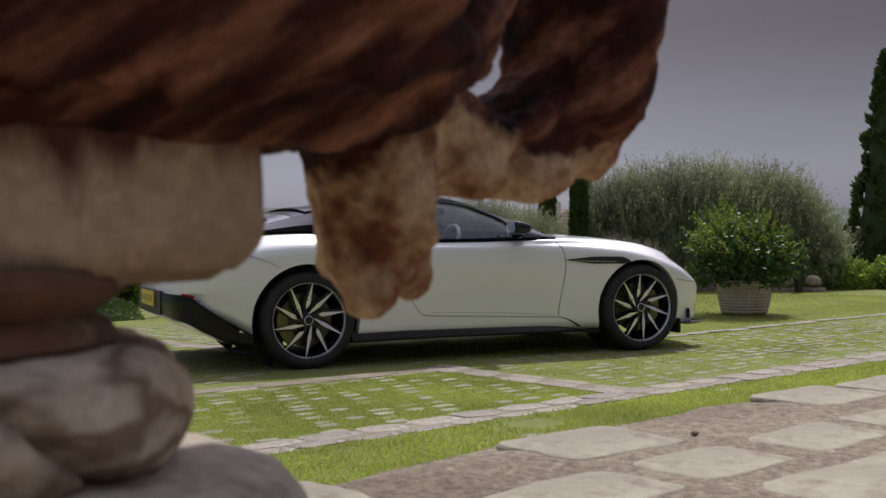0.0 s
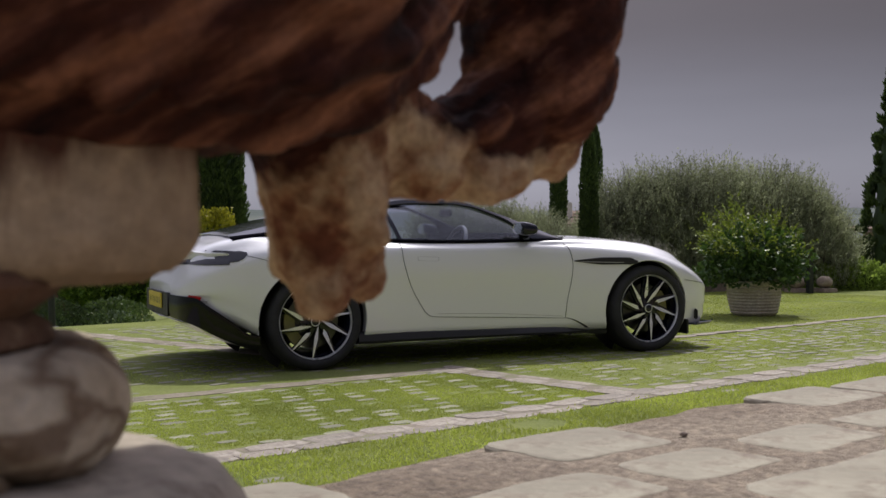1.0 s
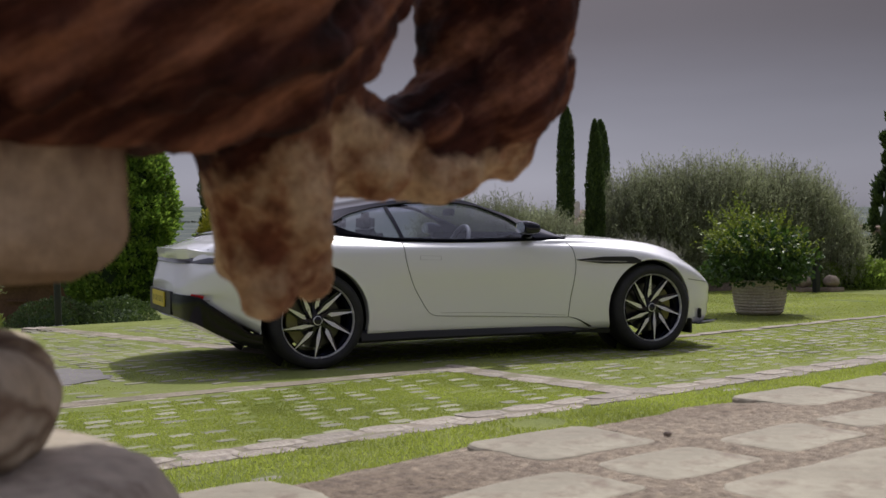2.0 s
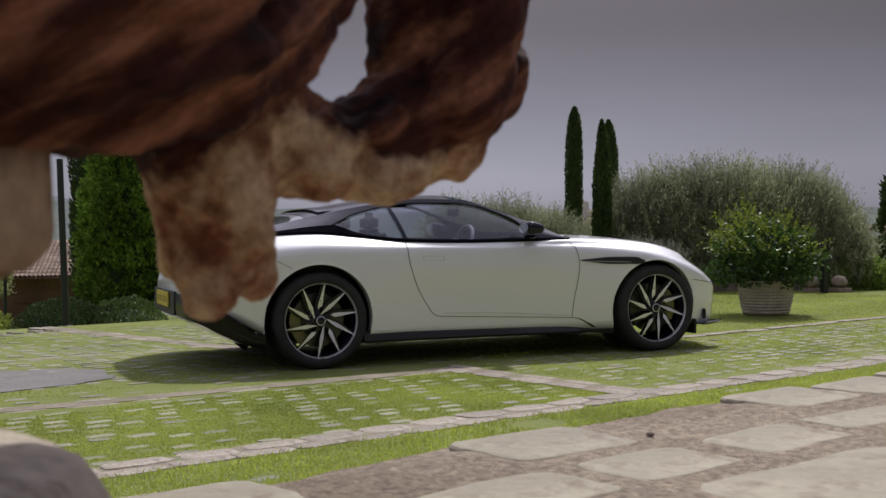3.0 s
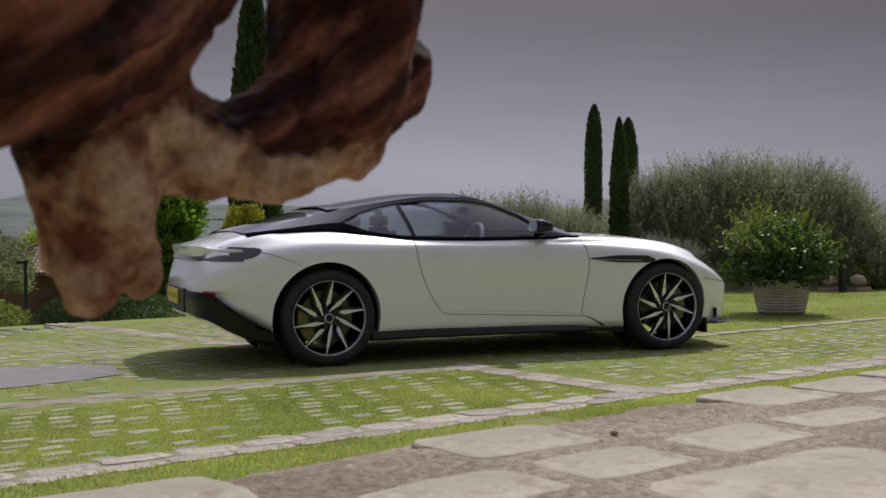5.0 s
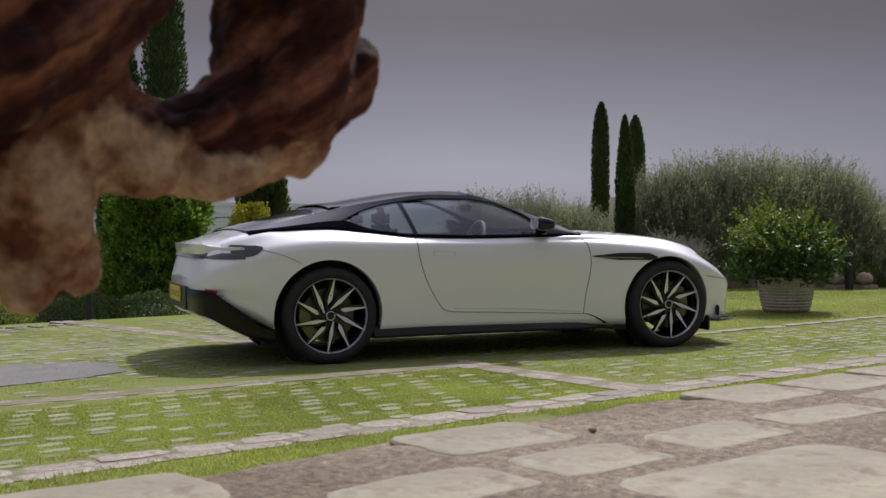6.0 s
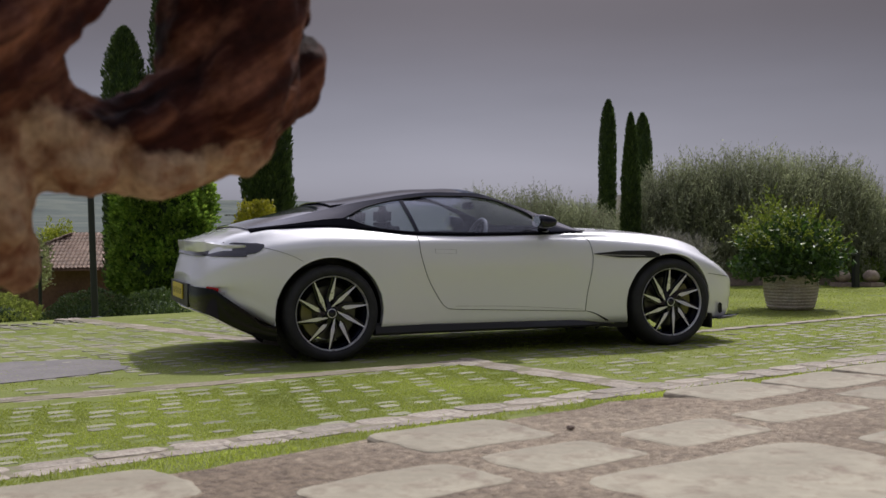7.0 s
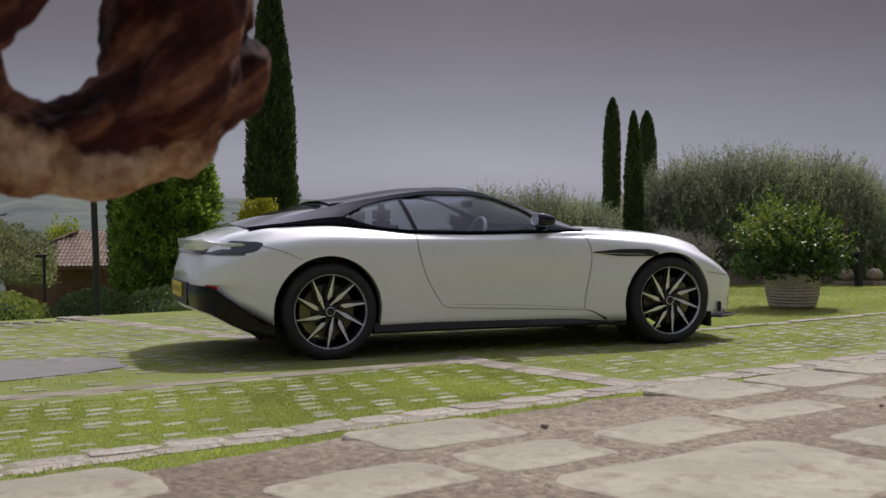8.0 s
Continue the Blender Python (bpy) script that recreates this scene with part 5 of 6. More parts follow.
for v, start in ((-6.41, -1.55), (-6.69, -1.62), (-7.04, -2.72), (-7.42, -3.1), (-7.75, -3.4)):
    u = start
    while u < 3.2:
        ru = 0.11 + 0.05 * abs(math.sin(seed * 1.7))
        flag(u, v + 0.02 * math.sin(seed), ru, 0.095 + 0.03 * abs(math.cos(seed * 2.3)), seed * 0.61, 4 * math.sin(seed))
        u += 2 * ru + 0.08 + 0.05 * abs(math.sin(seed * 3.1))
        seed += 1
for u, v in ((-4.52, -6.45), (-4.9, -6.47), (-5.3, -6.45), (-4.2, -6.80), (-4.6, -6.84)):
    flag(u, v, 0.14, 0.105, u * 1.9, 3 * math.sin(u * 9))

# ---- small dark stones lying on the mortar ----
for u, v, size, seed in ((-3.193, -6.540, 0.007, 4), (-2.47, -6.80, 0.005, 5)):
    bm = bmesh.new()
    bmesh.ops.create_icosphere(bm, subdivisions=2, radius=size)
    bmesh.ops.scale(bm, verts=bm.verts[:], vec=(1.3, 1.0, 0.7))
    pebble = part("pebble", worn(bm, size * 0.25, 60, seed), DRY_STONE, smooth=True, at=Matrix.Translation(uv(u, v, TERRACE_Z + size * 0.45)))
    tagged(pebble, "small dark loose stone lying on the mortar", "pebble", group="loose stones on the terrace")

# ---- court paving: kerb lines, cross bands and setts with grass between ----
court = thing("court_paving", pose(0, 0, 0), "rows of pale stone setts with grass growing between", "paving", kind="structure")
pave_rng = random.Random(5)
kerb_meshes = [stone_mesh("kerb_stone", 0.150, 0.078, 0.07, 3 + k * 1.7, 7.0, 18, 0.18, 0.003) for k in range(7)]
thin_meshes = [stone_mesh("band_stone", 0.15, 0.06, 0.06, 7 + k * 1.3, 5.0, 14, 0.22, 0.003) for k in range(6)]
sett_meshes = [stone_mesh("sett", 0.070, 0.043, 0.05, 11 + k * 1.9, 6.0, 12, 0.16, 0.002) for k in range(8)]
taken = []
MORTAR = surface("pink_mortar", (0.17, 0.145, 0.10), (0.29, 0.245, 0.18), 3, 40, 0.92, 0.6, 0.008, spots=(0.16, 0.17, 0.075), spot_scale=4.5, spot_range=(0.52, 0.64))


def lay(name, meshes, mat, u, v, z, turn, tilt=0.6):
    me = pave_rng.choice(meshes)
    if not me.materials:
        me.materials.append(mat)
    ob = new(name, me)
    k = pave_rng.uniform(0.86, 1.1) if name != "sett" else pave_rng.uniform(0.75, 1.3)
    ob.matrix_basis = Matrix.Translation(uv(u, v, z)) @ pose(0, 0, 0, pave_rng.uniform(-tilt, tilt), pave_rng.uniform(-tilt, tilt), COURT_TURN + turn + pave_rng.uniform(-4, 4)) @ Matrix.Diagonal((k, pave_rng.uniform(0.85, 1.1) if name != "sett" else pave_rng.uniform(0.60, 1.05), 1, 1))
    ob.parent = court
    return ob


def line_of(u0, v0, u1, v1, meshes, name, step, z, mat, turn, wobble=0.012):
    n = int(math.hypot(u1 - u0, v1 - v0) / step)
    for i in range(n + 1):
        t = i / max(n, 1)
        lay(name, meshes, mat, u0 + (u1 - u0) * t + pave_rng.uniform(-0.015, 0.015), v0 + (v1 - v0) * t + pave_rng.uniform(-wobble, wobble), z + pave_rng.uniform(-0.003, 0.003), turn)
    taken.append((u0, v0, u1, v1))


def bed(u0, v0, u1, v1, half):
    """A worn bed of pinkish mortar that the line stones are set in."""
    n = max(8, int(math.hypot(u1 - u0, v1 - v0) / 0.12))
    along = Vector((u1 - u0, v1 - v0, 0)).normalized()
    verts, faces = [], []
    for i in range(n + 1):
        t = i / n
        u, v = u0 + (u1 - u0) * t, v0 + (v1 - v0) * t
        for k in (-1, 1):
            w = half * (1 + 0.35 * noise.noise(Vector((u * 2.1, v * 2.1, 7 + k))) + 0.25 * noise.noise(Vector((u * 7, v * 7, k))))
            for z in (0.0035, -0.04):
                verts.append(uv(u - along.y * w * k, v + along.x * w * k, z))
    for i in range(n):
        a, b = 4 * i, 4 * i + 4
        faces += [(a, b, b + 2, a + 2), (a, a + 1, b + 1, b), (a + 2, b + 2, b + 3, a + 3)]
    from_data("mortar_bed", verts, faces, MORTAR, court)
    taken.append((u0, v0, u1, v1))


bed(-6.4, -3.335, 8.2, -3.235, 0.115)
bed(-6.4, -1.045, 0.45, -1.515, 0.085)
bed(0.47, -1.50, 0.49, -3.2, 0.125)
bed(-0.37, 4.1, 0.09, 0.45, 0.10)
line_of(-6.4, -3.27, 8.2, -3.17, kerb_meshes, "kerb_stone", 0.325, 0.0065, BAND, 0)
line_of(-6.3, -3.41, 8.2, -3.31, thin_meshes, "band_stone", 0.31, 0.006, BAND, 0)
line_of(-6.5, -0.98, 0.40, -1.45, thin_meshes, "band_stone", 0.31, 0.002, BAND, -4)
line_of(-6.4, -1.10, 0.38, -1.57, thin_meshes, "band_stone", 0.31, 0.001, BAND, -4)
line_of(0.40, -1.62, 0.42, -3.10, kerb_meshes, "kerb_stone", 0.33, 0.0065, BAND, 90)
line_of(0.55, -1.52, 0.57, -3.05, thin_meshes, "band_stone", 0.31, 0.005, BAND, 90)
line_of(3.3, -1.10, 9.5, -1.10, thin_meshes, "band_stone", 0.31, 0.010, BAND, 0)
line_of(-0.30, 4.2, 0.16, 0.45, thin_meshes, "band_stone", 0.31, 0.002, BAND, 97)
line_of(-0.45, 4.2, 0.02, 0.45, thin_meshes, "band_stone", 0.31, 0.001, BAND, 97)
line_of(-6.0, 1.35, -0.1, 1.25, thin_meshes, "band_stone", 0.33, 0.001, BAND, 0)

far_v, far_f = [], []
setts = []


def sett_field(u0, u1, v0, v1, su, sv, chance, near, lean=0.0):
    """Setts in rows; their columns lean along u as they run away."""
    v, row = v0, 0
    while v < v1:
        shift = (lean * (v - v0)) % (2 * su)
        col = 0
        u = u0 + shift
        while u < u1:
            gone = noise.noise(Vector((u * 0.9, v * 0.9, 2))) * 0.35
            even = 0.12 if col % 2 == 0 else -0.22
            if pave_rng.random() < chance + gone + (even if lean else 0):
                setts.append((u + pave_rng.uniform(-0.022, 0.022), v + pave_rng.uniform(-0.02, 0.02), near))
            u += su
            col += 1
        v += sv
        row += 1


sett_field(-6.2, 0.28, -3.12, -1.60, 0.208, 0.135, 0.74, True, 0.40)
sett_field(0.72, 8.6, -3.06, -1.2, 0.195, 0.135, 0.92, True, 0.40)
sett_field(-6.0, 3.2, -1.08, -0.55, 0.22, 0.18, 0.5, False)
sett_field(-6.0, -0.2, -0.5, 4.0, 0.20, 0.135, 0.9, False)
sett_field(0.2, 3.2, -0.5, 3.6, 0.20, 0.135, 0.9, False)
sett_field(-5.0, 2.6, -4.6, -3.42, 0.5, 0.36, 0.12, False)
# the nearest setts are pieces of their own, the rest one joined part
ranked = sorted(setts, key=lambda s: (not s[2], abs(s[0] + 1.2) + abs(s[1] + 3.0) * 0.6))
for u, v, _ in ranked[:290]:
    lay("sett", sett_meshes, SETT, u, v, pave_rng.uniform(-0.003, 0.0045), 0, 0.9)
for u, v, _ in ranked[290:]:
    me = pave_rng.choice(sett_meshes)
    k, kk = pave_rng.uniform(0.6, 1.25), pave_rng.uniform(0.6, 1.1)
    place = uv(u, v, pave_rng.uniform(-0.001, 0.0055))
    m = Matrix.Translation(place + Vector((0, 0, min(0, land(place.x, place.y))))) @ pose(0, 0, 0, pave_rng.uniform(-1, 1), pave_rng.uniform(-1, 1), COURT_TURN + pave_rng.uniform(-8, 8)) @ Matrix.Diagonal((k, kk, 1, 1))
    n0 = len(far_v)
    far_v += [m @ p.co for p in me.vertices]
    far_f += [tuple(n0 + i for i in p.vertices) for p in me.polygons]
rest = from_data("sett_field", far_v, far_f, SETT_ISLAND, court)
tagged(rest, kind="stuff")


# ---- grass blades over the court ----
def blades(count, u0, u1, v0, v1, tall, seed, patch=0.0, thin=0.006):
    rng = np.random.default_rng(seed)
    u, v = rng.uniform(u0, u1, count), rng.uniform(v0, v1, count)
    keep = np.ones(count, bool)
    if patch:
        keep &= np.array([noise.noise(Vector((a * 1.5, b * 1.5, seed))) > -patch for a, b in zip(u, v)])
    cells = {}
    for a, b, _ in setts:
        cells.setdefault((int(a // 0.25), int(b // 0.25)), []).append((a, b))
    for i in range(count):
        ca, cb = int(u[i] // 0.25), int(v[i] // 0.25)
        for da in (-1, 0, 1):
            for db in (-1, 0, 1):
                for a, b in cells.get((ca + da, cb + db), ()):
                    if abs(u[i] - a) < 0.066 and abs(v[i] - b) < 0.040:
                        keep[i] = False
        for a0, b0, a1, b1 in taken:
            if min(a0, a1) - 0.05 < u[i] < max(a0, a1) + 0.05 and min(b0, b1) - 0.05 < v[i] < max(b0, b1) + 0.05 and rng.random() < 0.9:
                keep[i] = False
    u, v = u[keep], v[keep]
    k = tall * rng.uniform(0.5, 1.25, len(u))
    p = np.outer(u, np.array(U)) + np.outer(v, np.array(V))
    p[:, 2] += k * 0.42
    d = np.concatenate([rng.normal(0, 0.45, (len(u), 2)), np.ones((len(u), 1))], 1)
    return p, d, k


grass = thing("grass", pose(0, 0, 0), "short green grass growing between the stones", "grass", kind="stuff")
for args, length in (((75000, -4.8, 3.0, -5.2, -3.3, 0.022, 61, 0.5), 0.028), ((110000, -5.0, 0.4, -3.2, -1.4, 0.008, 62, 0.40), 0.012), ((40000, 0.7, 7.0, -3.0, -1.0, 0.008, 63, 0.3), 0.012), ((12000, -3.5, 3.5, -1.2, 0.2, 0.009, 64, 0.3), 0.014), ((14000, 3.0, 9.5, -4.6, -3.3, 0.022, 65, 0.6), 0.03), ((60000, 3.3, 10.5, -1.0, 3.2, 0.012, 66, 0.5), 0.018)):
    p, d, k = blades(*args)
    tagged(leaf_mesh("grass_patch", p, d, length, 0.005, BLADE, grass, rng=np.random.default_rng(args[6])), kind="stuff")

# ---- trees and shrubs ----
def crown_points(rng, count, height, radius, profile, squash=0.8, inside=0.35):
    """Places for leaves round an upright crown: most lie near the outside, with lumps and gaps."""
    h = rng.uniform(0, 1, count)
    a = rng.uniform(0, 2 * math.pi, count)
    r = np.array([profile(x) for x in h])
    lump = np.array([noise.noise(Vector((math.cos(t) * 2.2, math.sin(t) * 2.2, z * height * 1.6))) for t, z in zip(a, h)])
    fine = np.array([noise.noise(Vector((math.cos(t) * 7, math.sin(t) * 7, z * height * 6 + 5))) for t, z in zip(a, h)])
    depth = 1 - inside * rng.uniform(0, 1, count) ** 1.8
    rr = radius * r * depth * (1 + 0.17 * lump + 0.12 * fine)
    p = np.stack([rr * np.cos(a), rr * np.sin(a) * squash, h * height], 1)
    out = np.stack([np.cos(a), np.sin(a), np.zeros(count)], 1)
    return p, out


def core_bm(height, radius, profile, squash, seed, shrink=0.70):
    """The lumpy inner mass of a dense crown, coloured dark for the shade inside."""
    bm = bmesh.new()
    rings = []
    for i in range(25):
        t = i / 24
        ring = []
        for k in range(20):
            a = 2 * math.pi * k / 20
            r = radius * profile(min(max(t, 0.01), 0.99)) * shrink * (1 + 0.14 * noise.noise(Vector((math.cos(a) * 2.2, math.sin(a) * 2.2, t * height * 1.6 + seed))))
            ring.append(bm.verts.new((r * math.cos(a), r * math.sin(a) * squash, t * height * 0.985)))
        rings.append(ring)
    for p, q in zip(rings, rings[1:]):
        for k in range(20):
            bm.faces.new((p[k], p[(k + 1) % 20], q[(k + 1) % 20], q[k]))
    bm.faces.new(rings[0])
    bm.faces.new(rings[-1])
    bmesh.ops.recalc_face_normals(bm, faces=bm.faces[:])
    return bm


# dark green for the cores: shade between the leaves put into the colour
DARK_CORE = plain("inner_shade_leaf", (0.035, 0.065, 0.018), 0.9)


def upright_tree(name, x, y, z, height, width, mat, label, leaves, leaf, tip=0.5, category="tree", lean=0.0, squash=0.9, seed=1, up=1.3, base=0.35, clumps=0):
    rng = np.random.default_rng(seed)
    t = thing(name, pose(x, y, z, 0, lean, 0), label, category)
    trunk = tube([(0, 0, -0.3), (0.01, 0, base * 0.5), (0, 0.01, base + 0.4), (0, 0, height * 0.6)], [0.10, 0.085, 0.07, 0.02], 10)
    part("trunk", trunk, BARK, t, "grey-brown bark trunk", smooth=True)

    def prof(s):
        return (min(1.0, (s / 0.10) ** 0.6) if s < 0.10 else 1.0) * (max(0.0, 1 - ((s - 0.25) / 0.75) ** (2.2 + 2 * tip)) if s > 0.25 else 1.0) ** (0.75)
    p, out = crown_points(rng, leaves, height - base, width / 2, prof, squash)
    p[:, 2] += base
    if clumps:
        # leaves gathered into tufts, so that the crown reads as billows with dark gaps
        c, o = crown_points(rng, clumps, height - base, width / 2, prof, squash, 0.12)
        c[:, 2] += base
        pick = rng.integers(0, clumps, leaves)
        ball = rng.normal(0, 1, (leaves, 3))
        ball /= np.linalg.norm(ball, axis=1, keepdims=True)
        p = c[pick] + ball * (width * 0.048 * rng.uniform(0.3, 1.0, (leaves, 1)) * (1 + rng.uniform(0, 0.8, clumps)[pick, None]))
        out = o[pick] * 0.6 + ball * 0.8
    d = out * 0.8 + np.array([0, 0, up])
    part("crown_shade_core", core_bm(height - base, width / 2, prof, squash, seed), DARK_CORE, t, at=pose(0, 0, base), smooth=True)
    leaf_mesh("crown", p, d, leaf[0], leaf[1], mat, t, rng=rng)
    return t


upright_tree("cypress", 10.59, 14.94, -0.6, 4.36, 0.41, DARK_LEAF, "tall dark clipped column cypress behind the hedge", 9000, (0.08, 0.026), 3.0, seed=3, base=0.2, lean=1.2)
upright_tree("cypress", 11.44, 14.65, -0.6, 4.05, 0.44, DARK_LEAF, "slim dark column cypress behind the hedge", 7000, (0.08, 0.026), 3.0, seed=4, base=0.2, lean=-0.6)
upright_tree("cypress", 6.70, 6.74, -0.1, 2.73, 0.30, DARK_LEAF, "young dark green pointed cypress beside the olive hedge", 9000, (0.07, 0.022), 0.5, seed=5, base=0.15)
upright_tree("cypress", 2.74, 14.63, -0.9, 7.2, 1.08, DARK_LEAF, "tall dense dark green column cypress", 30000, (0.11, 0.035), -0.2, seed=6, base=0.2)
upright_tree("cypress", 0.53, 12.20, -0.6, 6.8, 0.76, DARK_LEAF, "tall dark column cypress behind the bushy conifer", 13000, (0.10, 0.030), 1.5, seed=10, base=0.2)
upright_tree("cypress", -0.33, 11.60, -0.6, 4.95, 0.74, DARK_LEAF, "dark column cypress behind the bushy conifer", 11000, (0.10, 0.030), 3.0, seed=7, base=0.2)
upright_tree("conifer", 0.0, 9.19, -0.45, 3.3, 1.50, CONIFER_LEAF, "bushy bright green conifer beyond the court", 50000, (0.075, 0.036), 0.4, seed=8, up=0.5, base=0.25, clumps=1500)
upright_tree("cypress", 14.35, 8.30, -0.3, 4.6, 1.30, DARK_LEAF, "ragged dark cypress by the boundary hedge", 20000, (0.12, 0.04), -0.6, seed=9, base=0.2, clumps=300)


def spray_bush(name, path, width, height, sprays, mat, label, category, leaf=(0.058, 0.012), seed=1, per=26, fan=0.35, base=0.0, kind=""):
    """A loose hedge or bush of upright sprays: thin stems with narrow leaves along them."""
    rng = np.random.default_rng(seed)
    t = thing(name, pose(path[0][0], path[0][1], 0), label, category, kind=kind)
    o = np.array([path[0][0], path[0][1], 0.0])
    pts = np.array([(p[0], p[1], p[2]) for p in path], float)
    seg = np.linalg.norm(np.diff(pts[:, :2], axis=0), axis=1)
    cum = np.concatenate([[0], np.cumsum(seg)])
    s = rng.uniform(0, cum[-1], sprays)
    px, py, ph = (np.interp(s, cum, pts[:, i]) for i in range(3))
    d = pts[-1, :2] - pts[0, :2]
    nrm = np.array([-d[1], d[0]]) / (np.linalg.norm(d) + 1e-9)
    off = rng.normal(0, 0.38, sprays).clip(-1, 1) * width
    dome = np.sqrt(np.clip(1 - (off / width) ** 2, 0.05, 1))
    hump = np.array([0.86 + 0.20 * noise.noise(Vector((v * 0.9, seed, 0))) + 0.10 * noise.noise(Vector((v * 3.1, seed, 4))) for v in s])
    top = ph * height * dome * hump * rng.uniform(0.78, 1.03, sprays)
    root = np.stack([px + nrm[0] * off, py + nrm[1] * off, base + top * rng.uniform(0.0, 0.7, sprays)], 1) - o
    tilt = rng.normal(0, fan, (sprays, 2)) + np.outer(off / width, nrm) * 0.35
    dirs = np.concatenate([tilt, np.ones((sprays, 1))], 1)
    dirs /= np.linalg.norm(dirs, axis=1, keepdims=True)
    length = (top - root[:, 2] + base).clip(0.12, 0.75)
    k = (np.arange(per) + 0.5) / per
    c = root[:, None, :] + dirs[:, None, :] * (length[:, None] * k[None, :])[:, :, None]
    c = c + rng.normal(0, 0.018, c.shape)
    dd = np.repeat(dirs[:, None, :], per, 1)
    leaf_mesh("foliage", c.reshape(-1, 3), dd.reshape(-1, 3), leaf[0], leaf[1], mat, t, rng=rng, spread=0.5)
    stems = []
    faces = []
    for i in range(0, sprays, 6):
        a, b = root[i], root[i] + dirs[i] * length[i]
        n0 = len(stems)
        w = 0.005
        for q, ww in ((a, w), (b, w * 0.3)):
            for ang in (0, 2.1, 4.2):
                stems.append((q[0] + ww * math.cos(ang), q[1] + ww * math.sin(ang), q[2]))
        faces += [(n0, n0 + 1, n0 + 4, n0 + 3), (n0 + 1, n0 + 2, n0 + 5, n0 + 4), (n0 + 2, n0, n0 + 3, n0 + 5)]
    from_data("stem_mass", stems, faces, BARK, t, "thin grey stems")
    return t


spray_bush("olive_hedge", [(7.25, 7.5, 0.76), (7.7, 7.3, 0.93), (8.45, 6.9, 1.0), (9.4, 6.5, 1.02), (10.1, 6.25, 0.97), (10.6, 6.05, 0.82), (10.9, 5.95, 0.5)], 0.8, 2.55, 16500, OLIVE_LEAF, "broad grey-green feathery olive hedge", "hedge", seed=21)
spray_bush("olive_bush", [(5.75, 11.6, 0.82), (6.1, 11.4, 1.0), (6.7, 11.2, 1.0), (7.4, 10.9, 0.95), (8.1, 10.6, 0.80), (8.8, 10.3, 0.62)], 0.8, 2.0, 4200, OLIVE_LEAF, "low grey-green olive bushes behind the car", "bush", seed=22)
spray_bush("silver_bush", [(6.2, 5.35, 0.8), (6.5, 5.2, 1.0), (6.85, 5.05, 0.85)], 0.4, 1.12, 700, SILVER_LEAF, "wispy pale silver grass bush", "bush", leaf=(0.07, 0.009), seed=23, fan=0.5)


def leafy_mound(name, x, y, z, rx, ry, h, count, mat, label, category, leaf, seed=1, gaps=0.12, core=True):
    """A rounded shrub or clipped hedge: leaves over a lumpy dome, with a shade-dark core inside."""
    rng = np.random.default_rng(seed)
    t = thing(name, pose(x, y, z), label, category)
    a = rng.uniform(0, 2 * math.pi, count)
    e = np.arcsin(rng.uniform(-0.15, 1, count))
    n = np.stack([np.cos(e) * np.cos(a), np.cos(e) * np.sin(a), np.sin(e)], 1)
    lump = np.array([noise.noise(Vector(v) * 2.3 + Vector((seed, 0, 0))) + 0.6 * noise.noise(Vector(v) * 6.0 + Vector((0, seed, 0))) for v in n])
    r = (1 + gaps * lump * 1.6) * (1 - 0.45 * rng.uniform(0, 1, count) ** 2)
    p = n * r[:, None] * np.array([rx, ry, h])
    leaf_mesh("foliage", p, n + np.array([0, 0, 0.3]), leaf[0], leaf[1], mat, t, rng=rng, spread=0.7)
    if core:
        bm = bmesh.new()
        bmesh.ops.create_icosphere(bm, subdivisions=3, radius=1)
        for vert in bm.verts:
            c = vert.co.copy()
            k = 0.68 * (1 + gaps * 1.6 * (noise.noise(c * 2.3 + Vector((seed, 0, 0)))))
            vert.co = Vector((c.x * rx * k, c.y * ry * k, max(c.z, -0.15) * h * k))
        part("shade_core", bm, DARK_CORE, t, smooth=True)
    return t


leafy_mound("yellow_shrub", 1.14, 7.62, 0.62, 0.38, 0.3, 0.76, 3600, YELLOW_LEAF, "yellow-green shrub beyond the court", "shrub", (0.06, 0.035), 31)
leafy_mound("box_hedge", -1.15, 7.9, -0.42, 0.66, 0.5, 0.52, 6500, BOX_LEAF, "low rounded dark box hedge beyond the court", "hedge", (0.045, 0.022), 32, 0.08)
leafy_mound("box_hedge", -0.30, 7.75, -0.42, 0.66, 0.5, 0.50, 6500, BOX_LEAF, "low rounded dark box hedge beyond the court", "hedge", (0.045, 0.022), 33, 0.08)
leafy_mound("clipped_hedge", -2.45, 8.5, -0.45, 0.80, 0.5, 0.50, 6500, CLIP_LEAF, "clipped light green hedge beyond the court", "hedge", (0.05, 0.025), 34, 0.06)
leafy_mound("clipped_hedge", -3.75, 8.8, -0.5, 0.80, 0.5, 0.52, 5200, CLIP_LEAF, "clipped light green hedge beyond the court", "hedge", (0.05, 0.025), 35, 0.06)
for hx, hy, seed in ((10.1, 5.75, 36), (10.8, 5.45, 37), (11.5, 5.2, 38), (12.3, 4.9, 39), (13.1, 4.6, 40)):
    leafy_mound("green_hedge", hx, hy, -0.02, 0.55, 0.42, 0.50, 5200, HEDGE_LEAF, "low leafy green border hedge beside the lawn", "hedge", (0.06, 0.03), seed, 0.12)

